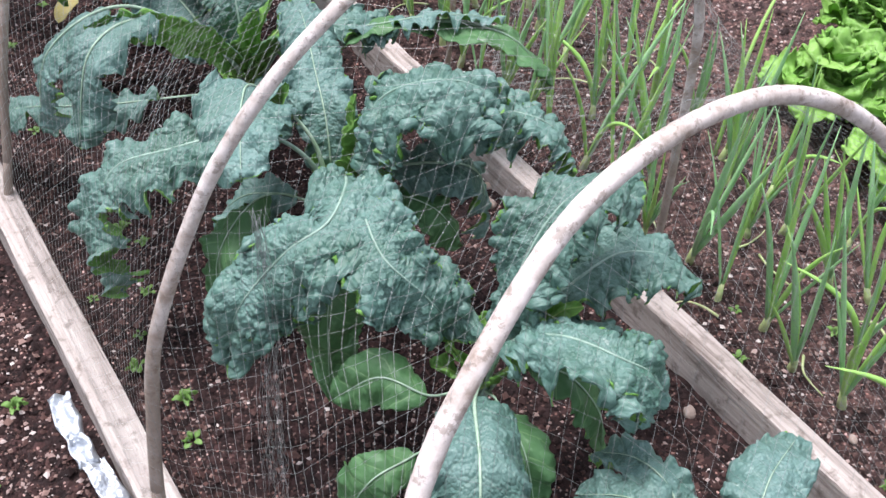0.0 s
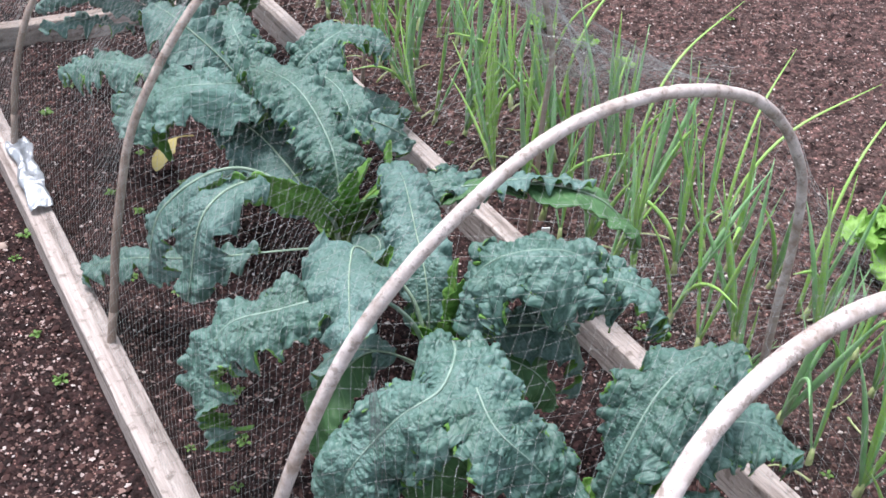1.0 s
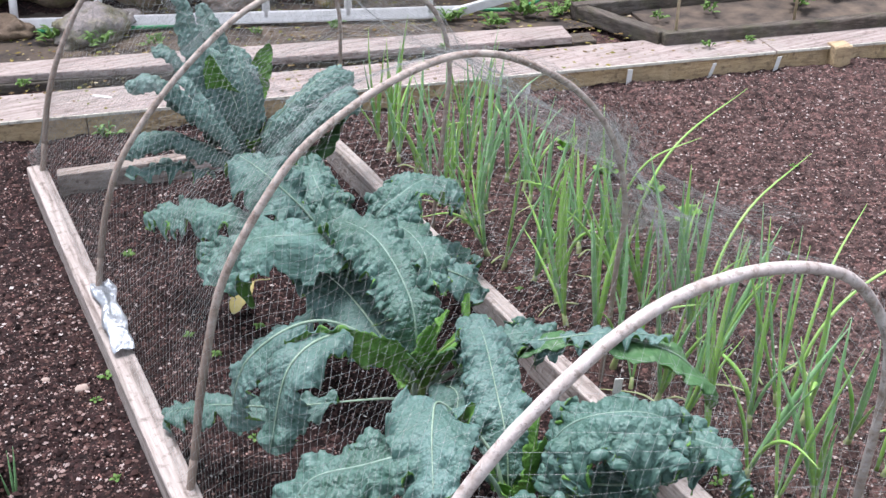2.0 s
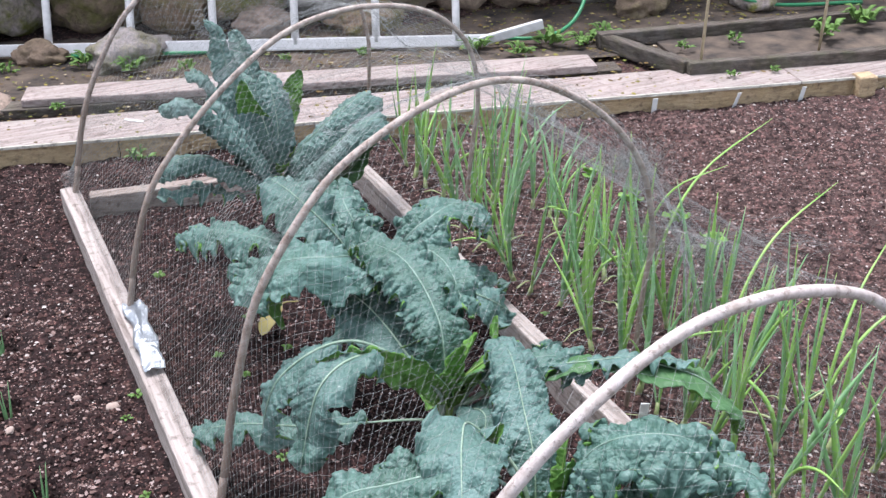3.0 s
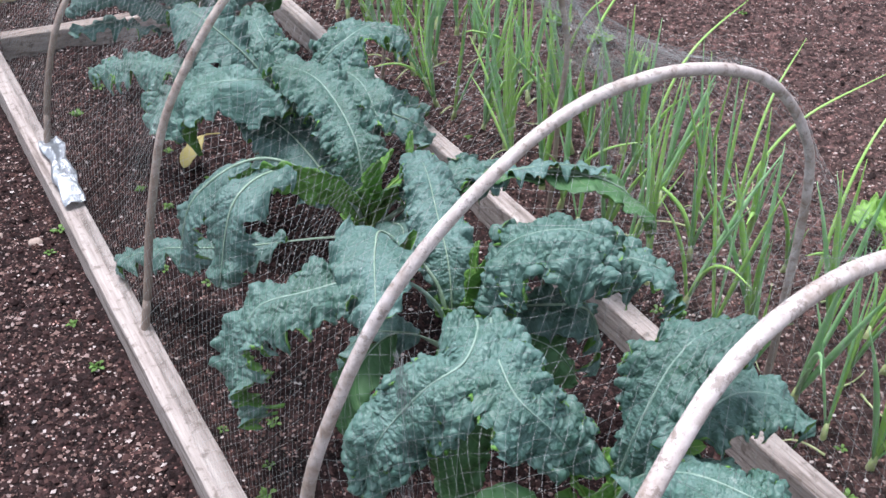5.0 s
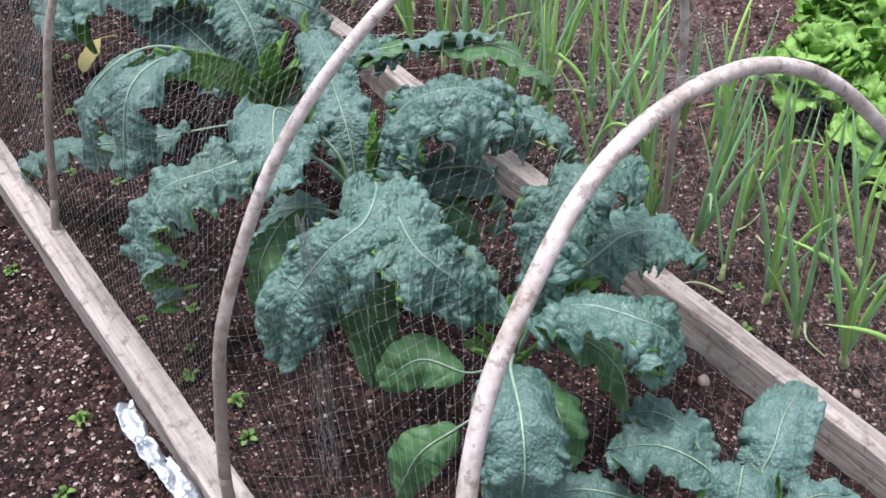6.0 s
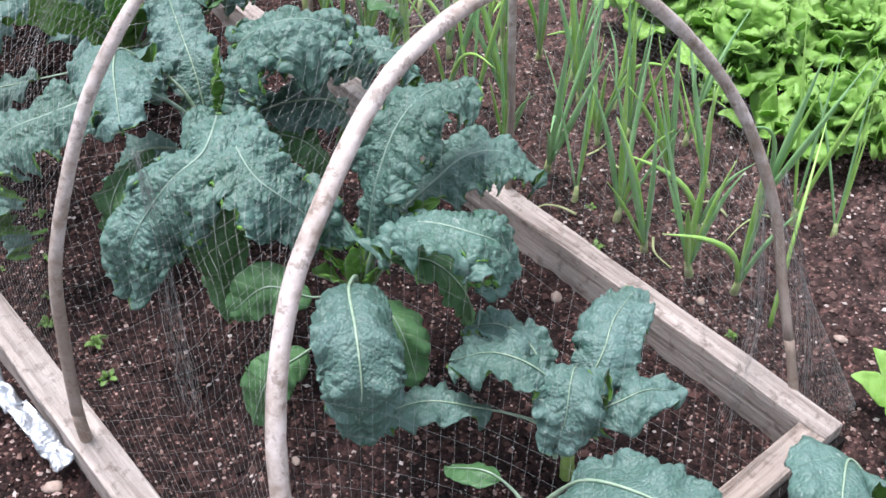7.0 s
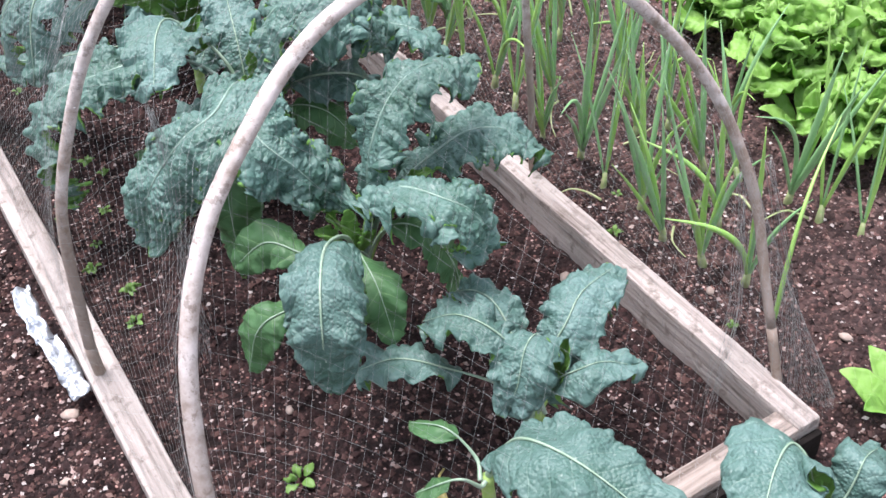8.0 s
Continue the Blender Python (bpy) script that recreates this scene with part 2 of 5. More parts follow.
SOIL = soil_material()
CLOD = crumb_material("soil_clods", [(0.0, (0.012, 0.006, 0.006)), (0.5, (0.045, 0.0225, 0.0215)), (1.0, (0.13, 0.07, 0.062))], paler=[(0.0, (0.03, 0.018, 0.018)), (0.5, (0.09, 0.057, 0.054)), (1.0, (0.2, 0.135, 0.125))])
GRIT = crumb_material("pale_grit", [(0.0, (0.13, 0.072, 0.06)), (0.45, (0.27, 0.175, 0.155)), (0.8, (0.44, 0.335, 0.315)), (1.0, (0.68, 0.61, 0.59))])
RAIL = wood_material("weathered_rail", (0.62, 0.555, 0.53), (0.44, 0.38, 0.36), (0.14, 0.11, 0.095), "y", 0.4)
RAIL_X = wood_material("weathered_rail_end", (0.58, 0.50, 0.46), (0.41, 0.34, 0.305), (0.15, 0.115, 0.10), "x", 0.3)
PLANK = wood_material("grey_plank", (0.58, 0.505, 0.49), (0.42, 0.345, 0.33), (0.17, 0.13, 0.12), "x", 0.5, wet=0.5)
BOARD = wood_material("tan_board", (0.70, 0.55, 0.36), (0.58, 0.44, 0.275), (0.38, 0.28, 0.18), "x", 0.15, algae=0.15)
DARKWOOD = wood_material("old_dark_timber", (0.2, 0.165, 0.14), (0.095, 0.076, 0.064), (0.03, 0.025, 0.021), "x", 0.25, algae=0.35)
DARKWOOD_Y = wood_material("old_dark_timber_side", (0.16, 0.13, 0.11), (0.075, 0.06, 0.05), (0.026, 0.021, 0.018), "y", 0.25, algae=0.35)
ROD = rod_material("peeling_rod", 1.0)
ROD_BROWN = rod_material("brown_rod", 0.7)
KALE = leaf_material("kale_leaf_top", (0.032, 0.100, 0.066), (0.090, 0.190, 0.162), (0.2, 0.31, 0.25), (0.222, 0.328, 0.315), blister=0.25, cell=260, spots=0.3, vein_amt=0.12, gloss=0.48, spec=0.55, thin=0.08)
KALE_UNDER = leaf_material("kale_leaf_under", (0.105, 0.26, 0.045), (0.175, 0.37, 0.075), (0.25, 0.38, 0.13), (0.12, 0.22, 0.07), blister=0.6, cell=75, gloss=0.6)
SMOOTH = leaf_material("smooth_kale_top", (0.045, 0.118, 0.090), (0.108, 0.202, 0.186), (0.24, 0.35, 0.30), (0.19, 0.28, 0.27), blister=0.3, cell=200, gloss=0.5, spots=0.35, vein_amt=0.3, spec=0.5, thin=0.08)
YOUNG = leaf_material("young_kale_leaf", (0.05, 0.135, 0.05), (0.085, 0.19, 0.075), (0.22, 0.34, 0.16), (0.1, 0.2, 0.1), blister=0.3, cell=60, gloss=0.45, vein_amt=0.35)
LACI = leaf_material("long_kale_top", (0.05, 0.128, 0.10), (0.135, 0.23, 0.215), (0.24, 0.34, 0.30), (0.21, 0.30, 0.29), blister=0.4, cell=200, vein_gap=0.02, gloss=0.48, spec=0.55, thin=0.08)
RIB_DULL = plain_material("dull_kale_rib", (0.16, 0.25, 0.20), (0.28, 0.38, 0.32), 60, 0.5)
RIB = plain_material("kale_rib", (0.19, 0.29, 0.2), (0.34, 0.44, 0.34), 60, 0.5)
STEM = plain_material("kale_stem", (0.18, 0.30, 0.07), (0.34, 0.47, 0.15), 40, 0.55)
LETTUCE = leaf_material("lettuce_leaf", (0.155, 0.35, 0.05), (0.26, 0.46, 0.105), (0.42, 0.57, 0.25), (0.36, 0.54, 0.2), blister=0.4, cell=60, gloss=0.4, thin=0.22, glow=(0.4, 0.75, 0.06), vein_amt=0.3)
ONION = plain_material("onion_leaf", (0.22, 0.43, 0.09), (0.39, 0.60, 0.18), 9, 0.42)
ONION_BLUE = plain_material("onion_leaf_bluish", (0.18, 0.37, 0.16), (0.31, 0.52, 0.26), 14, 0.42)
ONION_BASE = plain_material("onion_base", (0.26, 0.36, 0.13), (0.46, 0.47, 0.27), 60, 0.5)
WEED = leaf_material("weed_leaf", (0.085, 0.18, 0.035), (0.16, 0.28, 0.07), (0.3, 0.4, 0.15), (0.2, 0.33, 0.1), gloss=0.5, vein_amt=0.2)
ORANGE = leaf_material("withered_orange_leaf", (0.34, 0.17, 0.03), (0.50, 0.30, 0.06), (0.5, 0.36, 0.12), (0.42, 0.25, 0.05), gloss=0.55, glow=(0.6, 0.35, 0.05), vein_amt=0.2)
YELLOW = leaf_material("yellowed_leaf", (0.36, 0.30, 0.10), (0.45, 0.39, 0.16), (0.5, 0.45, 0.26), (0.42, 0.37, 0.18), gloss=0.55, glow=(0.6, 0.5, 0.1), vein_amt=0.3)
NET = plain_material("net_thread", (0.10, 0.105, 0.105), (0.34, 0.35, 0.35), 4.5, 0.28, spec=1.0)
# near-black, with the shade of the end rail's outer face in the colour
DARKFACE = plain_material("shade_dark_timber", (0.006, 0.005, 0.005), (0.018, 0.015, 0.014), 30, 0.9, 0.5, 0.0, 0.1)
FOIL = foil_material()
WHITE = plain_material("white_plastic", (0.72, 0.72, 0.72), (0.82, 0.82, 0.82), 60, 0.4)
ALU = plain_material("painted_ladder", (0.55, 0.54, 0.55), (0.70, 0.69, 0.71), 30, 0.45, 0.1)
HOSE = plain_material("green_hose", (0.025, 0.19, 0.08), (0.05, 0.27, 0.12), 30, 0.4)
STONE = stone_material()
PEBBLE = plain_material("pebble", (0.26, 0.19, 0.16), (0.42, 0.34, 0.3), 60, 0.8, 0.4)
FABRIC = plain_material("dark_membrane", (0.028, 0.025, 0.026), (0.15, 0.115, 0.09), 9, 0.85, 0.9, 0.0, 0.25)
# highlight on the plank edge, put into a pale wood colour
PALE_EDGE = wood_material("lit_edge_pale", (0.85, 0.82, 0.76), (0.75, 0.71, 0.64), (0.6, 0.55, 0.47), "x", 0.1)
LITTER = crumb_material("leaf_litter", [(0.0, (0.06, 0.04, 0.02)), (0.4, (0.2, 0.13, 0.05)), (0.7, (0.16, 0.19, 0.035)), (0.9, (0.34, 0.27, 0.09)), (1.0, (0.5, 0.4, 0.3))])
CANE = plain_material("bamboo_cane", (0.34, 0.27, 0.17), (0.48, 0.4, 0.28), 50, 0.55)

# ==== helpers for building ====
ORIGIN = {}
R = random.Random(11)


def thing(name, at, label, category, group="", kind=""):
    ob = new(name)
    ob.location = at
    ORIGIN[ob] = Vector(at)
    return tagged(ob, label, category, group, kind)


def make_mesh(name, verts, faces, mats, uvs=None, slots=None, smooth=True):
    me = bpy.data.meshes.new(name)
    me.from_pydata(verts, [], faces)
    for m in mats:
        me.materials.append(m)
    if smooth:
        me.polygons.foreach_set("use_smooth", [True] * len(me.polygons))
    if slots is not None:
        me.polygons.foreach_set("material_index", slots)
    if uvs is not None:
        lay = me.uv_layers.new(name="UVMap")
        idx = np.empty(len(me.loops), dtype=np.int32)
        me.loops.foreach_get("vertex_index", idx)
        lay.data.foreach_set("uv", np.asarray(uvs, dtype=np.float32)[idx].ravel())
    me.update()
    return me


def part(name, data, parent, label=""):
    """Links a mesh, given in world metres, under a thing or a part."""
    ob = new(name, data)
    root = parent
    while root.parent is not None:
        root = root.parent
    if parent is root:
        off = ORIGIN[root]
        data.transform(Matrix.Translation(-off))
    else:
        data.transform(Matrix.Translation(-ORIGIN[root]))
    ob.parent = parent
    return tagged(ob, label)


def solo(name, data, label, category, group="", kind=""):
    """A thing that is one mesh: its origin goes to its foot."""
    co = np.empty(len(data.vertices) * 3)
    data.vertices.foreach_get("co", co)
    co = co.reshape(-1, 3)
    at = Vector((float(co[:, 0].mean()), float(co[:, 1].mean()), float(co[:, 2].min())))
    data.transform(Matrix.Translation(-at))
    ob = new(name, data)
    ob.location = at
    return tagged(ob, label, category, group, kind)


def spline(pts, n):
    """n points, evenly along a smooth line through pts."""
    p = np.array(pts, dtype=float)
    q = np.vstack([2 * p[0] - p[1], p, 2 * p[-1] - p[-2]])
    out = []
    for i in range(1, len(q) - 2):
        for f in np.linspace(0, 1, 16, endpoint=False):
            a, b, c, d = q[i - 1], q[i], q[i + 1], q[i + 2]
            out.append(0.5 * (2 * b + (c - a) * f + (2 * a - 5 * b + 4 * c - d) * f ** 2 + (3 * b - a - 3 * c + d) * f ** 3))
    out.append(p[-1])
    out = np.array(out)
    seg = np.r_[0, np.cumsum(np.linalg.norm(np.diff(out, axis=0), axis=1))]
    want = np.linspace(0, seg[-1], n)
    return np.column_stack([np.interp(want, seg, out[:, k]) for k in range(3)]), seg[-1]


def tube(line, radii, sides=8, wobble=0.0, rng=None):
    """Vertices and faces of a closed tube along a line of points."""
    line = np.asarray(line)
    tan = np.gradient(line, axis=0)
    tan /= np.linalg.norm(tan, axis=1)[:, None] + 1e-9
    ref = np.array([0.0, 0.0, 1.0]) if abs(tan[0][2]) < 0.9 else np.array([1.0, 0.0, 0.0])
    verts, faces = [], []
    a = np.cross(ref, tan[0])
    for i, (p, t) in enumerate(zip(line, tan)):
        a = a - t * (a @ t)
        a /= np.linalg.norm(a) + 1e-9
        b = np.cross(t, a)
        r = radii[i] if hasattr(radii, "__len__") else radii
        for k in range(sides):
            w = 2 * math.pi * k / sides
            rr = r * (1 + (wobble * rng.uniform(-1, 1) if rng else 0))
            verts.append(tuple(p + rr * (math.cos(w) * a + math.sin(w) * b)))
    n = len(line)
    for i in range(n - 1):
        for k in range(sides):
            k2 = (k + 1) % sides
            faces.append((i * sides + k, i * sides + k2, (i + 1) * sides + k2, (i + 1) * sides + k))
    faces.append(tuple(range(sides - 1, -1, -1)))
    faces.append(tuple((n - 1) * sides + k for k in range(sides)))
    return verts, faces


def tube_mesh(name, line, radii, material, sides=8, wobble=0.0, rng=None):
    v, f = tube(line, radii, sides, wobble, rng)
    return make_mesh(name, v, f, [material])


def timber(name, size, material, m, seed=0, bevel=0.005, rough=0.002, step=0.06):
    """A sawn timber, subdivided along its length, edges worn and slightly uneven. size: x, y, z; m: its middle's pose."""
    bm = bmesh.new()
    bmesh.ops.create_cube(bm, size=1.0)
    bmesh.ops.scale(bm, vec=size, verts=bm.verts)
    bmesh.ops.bevel(bm, geom=bm.edges[:], offset=bevel, segments=2, profile=0.6, affect="EDGES")
    k = max(range(3), key=lambda i: size[i])
    for j in range(1, int(size[k] / step)):
        co = [0, 0, 0]
        no = [0, 0, 0]
        co[k], no[k] = -size[k] / 2 + j * size[k] / int(size[k] / step), 1
        bmesh.ops.bisect_plane(bm, geom=bm.verts[:] + bm.edges[:] + bm.faces[:], plane_co=co, plane_no=no)
    for v in bm.verts:
        p = v.co * 6 + Vector((seed * 7.1, seed * 3.3, 0))
        v.co += rough * noise.noise_vector(p) + rough * 0.7 * noise.noise_vector(p * 6)
    me = bpy.data.meshes.new(name)
    bm.to_mesh(me)
    bm.free()
    me.materials.append(material)
    me.transform(m)
    for p in me.polygons:
        p.use_smooth = False
    return me


def blob(name, r, material, at, seed, sub=2, rough=0.25, squash=(1, 1, 0.6), freq=1.6, smooth=True):
    """An uneven stone."""
    bm = bmesh.new()
    bmesh.ops.create_icosphere(bm, subdivisions=sub, radius=1.0)
    for v in bm.verts:
        d = 1 + rough * noise.noise(v.co * freq + Vector((seed * 9.7, 0, seed))) + rough * 0.4 * noise.noise(v.co * freq * 3 + Vector((0, seed * 5.1, 0)))
        v.co = Vector((v.co.x * squash[0], v.co.y * squash[1], v.co.z * squash[2])) * d * r
    me = bpy.data.meshes.new(name)
    bm.to_mesh(me)
    bm.free()
    me.materials.append(material)
    me.transform(m_at(at, seed))
    me.polygons.foreach_set("use_smooth", [smooth] * len(me.polygons))
    return me


def m_at(at, seed=0):
    return pose(*at, 0, 0, (seed * 47) % 360)


def leaf_mesh(name, pts, width, mats, start=0.25, droop=0.4, ruffle=0.012, savoy=0.004, cell=0.012, lobes=0.2, lobe=0.032, roll=0.0, peak=0.5, blunt=0.55, seed=0, res=0.006, wave=9.0, curl=0.0, frill=0.0, vein_gap=0.034, groove=0.0, face=None, fold=1.0):
    """A leaf blade along a smooth midrib line; the blade begins at the fraction start. Its rim is scalloped and frilled,
    its face puckered into blisters between sunken veins. face: a compass angle the blade's chord points to, for upright leaves."""
    n = 80
    line, length = spline(pts, n)
    tan = np.gradient(line, axis=0)
    tan /= np.linalg.norm(tan, axis=1)[:, None] + 1e-9
    chord = line[-1] - line[0]
    hor = np.array([chord[0], chord[1], 0.0])
    if face is not None:
        hor = np.array([math.cos(radians(face)), math.sin(radians(face)), 0.0])
    elif np.linalg.norm(hor) < 0.03:
        hor = np.array([math.cos(seed), math.sin(seed), 0.0])
    hor /= np.linalg.norm(hor)
    lat0 = np.cross(hor, [0, 0, 1.0])
    blade_len = length * (1 - start)
    nu = max(12, int(blade_len / res))
    nv = max(6, int(2 * width / res / 1.1)) // 2 * 2
    rng = random.Random(seed * 13 + 5)
    off = Vector((rng.uniform(0, 50), rng.uniform(0, 50), rng.uniform(0, 50)))
    nz, vor = noise.noise, noise.voronoi
    verts, uvs, relief = [], [], []
    rr = radians(roll)
    for i in range(nu + 1):
        s = i / nu
        f = (start + (1 - start) * s) * (n - 1)
        k = min(int(f), n - 2)
        p = line[k] + (line[k + 1] - line[k]) * (f - k)
        t = tan[k]
        lat = lat0 - t * (lat0 @ t)
        lat /= np.linalg.norm(lat) + 1e-9
        nor = np.cross(lat, t)
        if rr:
            lat, nor = lat * math.cos(rr) + nor * math.sin(rr), nor * math.cos(rr) - lat * math.sin(rr)
        level = min(max(float(nor[2]), 0.0), 1.0) if not rr else 0.0
        down = nor * (1 - level) + np.array([0.0, 0.0, level])
        x = s ** (math.log(0.5) / math.log(peak))
        prof = max(math.sin(math.pi * min(max(x, 0.0), 1.0)), 0.0) ** blunt
        su = s * blade_len
        cut = {}
        for sgn in (1, -1):
            swing = nz(Vector((su * 22, sgn * 3.0, 0)) + off)
            big = abs(math.sin(math.pi * (su / lobe + 0.55 * swing + sgn * 0.2))) ** 0.55
            tiny = abs(math.sin(math.pi * (su / lobe * 3.1 + 0.7 * swing))) ** 0.6
            depth = max(0.0, 0.75 + 0.9 * nz(Vector((su * 30, sgn * 7.0, 2)) + off))
            cut[sgn] = lobes * (depth * (1 - big) + 0.3 * (1 - tiny)) - 0.14 * swing
        for j in range(nv + 1):
            v = -1 + 2 * j / nv
            sgn = 1 if v > 0 else -1
            av = abs(v)
            w = max(width * prof, 0.0015)
            a = w * (av - cut[sgn] * av ** 4)
            sv = sgn * a
            q0 = Vector((su, sv, 0.0)) + off
            ang = droop * av
            ed = ruffle * av ** 2.2 * (nz(Vector((su * wave * 4, sgn * 5.0 + v * 0.6, 1.7)) + off) + 0.8 * nz(Vector((su * wave * 8.5, sgn * 9.0 + v, 6.3)) + off)) * min(1.0, prof * 1.5)
            if frill:
                rim = min(1.0, max(av, s ** 2.5)) ** 2.2
                ed += frill * rim * (1.3 * nz(Vector((su * 48, sgn * 4.0 + sv * 9, 7.0)) + off) + 0.7 * nz(Vector((su * 105, sv * 60, 2.0)) + off))
            bump_h = 0.0
            if savoy:
                warp = noise.noise_vector(q0 * 38) * 0.22
                c1 = vor(Vector((su / cell, sv / cell * 0.85, 0.0)) + warp + off)[0]
                e = 1 - min((c1[1] - c1[0]) * 1.3, 1.0)
                c2 = vor(Vector((su / cell * 2.1, sv / cell * 2.1, 5.0)) + warp + off)[0]
                e2 = 1 - min((c2[1] - c2[0]) * 1.2, 1.0)
                swell = 0.55 + 0.9 * max(0.0, 0.35 + nz(q0 * 21))
                bump_h = savoy * (math.sqrt(max(0.0, 1 - e * e)) * (0.75 + 0.5 * nz(q0 * 60)) + 0.3 * math.sqrt(max(0.0, 1 - e2 * e2))) * min(1.0, av * 4 + 0.08) * swell
            if groove:
                fr = ((su - 0.75 * abs(sv)) / vein_gap) % 1.0 - 0.5
                bump_h -= groove * math.exp(-(fr / 0.09) ** 2) * min(1.0, av * 3)
            sag = fold * width * (0.36 * nz(q0 * 9) + 0.34 * nz(q0 * 22)) * min(1.0, av * 1.6)
            h = ed + sag - curl * a * av
            relief.append(bump_h)
            q = p + lat * (sgn * a * math.cos(ang)) + nor * h - down * (a * math.sin(ang))
            verts.append((float(q[0]), float(q[1]), float(q[2])))
            uvs.append((su, sv))
    top = len(verts)
    va = np.array(verts).reshape(nu + 1, nv + 1, 3)
    du = np.gradient(va, axis=0)
    dv = np.gradient(va, axis=1)
    nn = np.cross(dv, du)
    nn /= np.linalg.norm(nn, axis=2)[:, :, None] + 1e-9
    # the blisters stand square on the folded blade
    for _ in range(3):
        nn[1:-1, 1:-1] = nn[1:-1, 1:-1] + nn[:-2, 1:-1] + nn[2:, 1:-1] + nn[1:-1, :-2] + nn[1:-1, 2:]
        nn /= np.linalg.norm(nn, axis=2)[:, :, None] + 1e-9
    va = va + nn * np.array(relief).reshape(nu + 1, nv + 1, 1)
    verts = [tuple(map(float, r)) for r in va.reshape(-1, 3)]
    nn = np.cross(np.gradient(va, axis=1), np.gradient(va, axis=0))
    nn /= np.linalg.norm(nn, axis=2)[:, :, None] + 1e-9
    low = (va - nn * 0.0013).reshape(-1, 3)
    verts += [tuple(map(float, r)) for r in low]
    uvs += uvs
    faces, slots = [], []
    for i in range(nu):
        for j in range(nv):
            a, b, c, d = i * (nv + 1) + j, i * (nv + 1) + j + 1, (i + 1) * (nv + 1) + j + 1, (i + 1) * (nv + 1) + j
            faces.append((a, b, c, d))
            slots.append(0)
            faces.append((a + top, d + top, c + top, b + top))
            slots.append(1)
    for i in range(nu):
        for j in (0, nv):
            a, d = i * (nv + 1) + j, (i + 1) * (nv + 1) + j
            faces.append((a, d, d + top, a + top) if j == 0 else (d, a, a + top, d + top))
            slots.append(0)
    for j in range(nv):
        a, b = nu * (nv + 1) + j, nu * (nv + 1) + j + 1
        faces.append((a, b, b + top, a + top))
        slots.append(0)
    me = make_mesh(name, verts, faces, mats, uvs, slots)
    return me, line, length


# ==== the large structure ====
REAR = pose(-0.2, 3.58, 0, 0, 0, -14.0)
REAR_INV = REAR.inverted()


LEEK_HOLES = [(-0.31, 2.44), (-0.33, 2.15), (-0.30, 1.82), (-0.30, 2.83), (-0.32, 1.52)]


def ground_z(x, y):
    """Height of the soil; the path behind the board lies higher."""
    v = (REAR_INV @ Vector((x, y, 0))).y
    u = (REAR_INV @ Vector((x, y, 0))).x
    z = 0.018 * noise.noise(Vector((x * 3.1, y * 3.1, 0.3))) + 0.013 * noise.noise(Vector((x * 11, y * 11, 1.0))) + 0.010 * noise.noise(Vector((x * 31, y * 31, 2.0))) + 0.006 * noise.noise(Vector((x * 75, y * 75, 4.0)))
    if 0.0 < x < 0.88 and -0.05 < y < 3.1:
        z = z * 0.8
    near = max(0.0, 1 - abs(v + 0.06) / 0.2)
    z += 0.03 * near * (0.6 + noise.noise(Vector((u * 4, 0, 5.0))))
    for hx, hy in LEEK_HOLES:
        d = math.hypot(x - hx, y - hy)
        if d < 0.05:
            z -= 0.11 * (1 - (d / 0.05) ** 2)
    if v > 0.03:
        z = 0.06 + 0.4 * z + 0.03 * min(max(v - 0.5, 0), 1)
    return z


def axis_steps(lo, hi, step, far):
    mid = list(np.arange(lo, hi, step))
    out, d = [], step
    a, b = lo, hi
    low, high = [], []
    while a > -far:
        d *= 1.5
        a -= d
        b += d
        low.append(a)
        high.append(b)
    return low[::-1] + mid + high


def ground():
    xs = axis_steps(-0.8, 2.8, 0.0125, 60)
    ys = axis_steps(-0.4, 3.6, 0.0125, 60)
    verts = [(float(x), float(y), ground_z(x, y)) for y in ys for x in xs]
    w = len(xs)
    faces = [(j * w + i, j * w + i + 1, (j + 1) * w + i + 1, (j + 1) * w + i) for j in range(len(ys) - 1) for i in range(w - 1)]
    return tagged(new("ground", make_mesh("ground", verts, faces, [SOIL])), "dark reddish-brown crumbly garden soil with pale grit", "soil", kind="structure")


ground()


def scatter(name, count, sizes, material, label, seed, area, flat=0.6, lift=0.2, v_min=None, high=None):
    """Thousands of crumbs lying on the soil, as one mesh."""
    rng = np.random.RandomState(seed)
    base = np.array([(1, 0, 0), (0, 1, 0), (-1, 0, 0), (0, -1, 0), (0, 0, 1), (0, 0, -0.6)], dtype=float)
    tri = [(0, 1, 4), (1, 2, 4), (2, 3, 4), (3, 0, 4), (1, 0, 5), (2, 1, 5), (3, 2, 5), (0, 3, 5)]
    verts, faces = [], []
    x0, x1, y0, y1 = area
    for _ in range(count):
        x, y = rng.uniform(x0, x1), rng.uniform(y0, y1)
        if (v_min is None) == ((REAR_INV @ Vector((x, y, 0))).y > -0.01):
            continue
        if (-0.045 < x < 0.05 or 0.835 < x < 0.93) and -0.06 < y < 3.2:
            continue
        r = sizes[0] + (sizes[1] - sizes[0]) * rng.rand() ** 2.5
        s = base * (1 + rng.uniform(-0.35, 0.35, base.shape)) * r * np.array([1, rng.uniform(0.5, 1), flat])
        an = rng.uniform(0, 6.28)
        c, sn = math.cos(an), math.sin(an)
        s = np.column_stack([s[:, 0] * c - s[:, 1] * sn, s[:, 0] * sn + s[:, 1] * c, s[:, 2]])
        s += (x, y, (ground_z(x, y) if high is None else high) + r * lift)
        k = len(verts)
        verts += s.tolist()
        faces += [(a + k, b + k, cc + k) for a, b, cc in tri]
    me = make_mesh(name, verts, faces, [material], smooth=False)
    return tagged(new(name, me), label, "soil", kind="stuff")


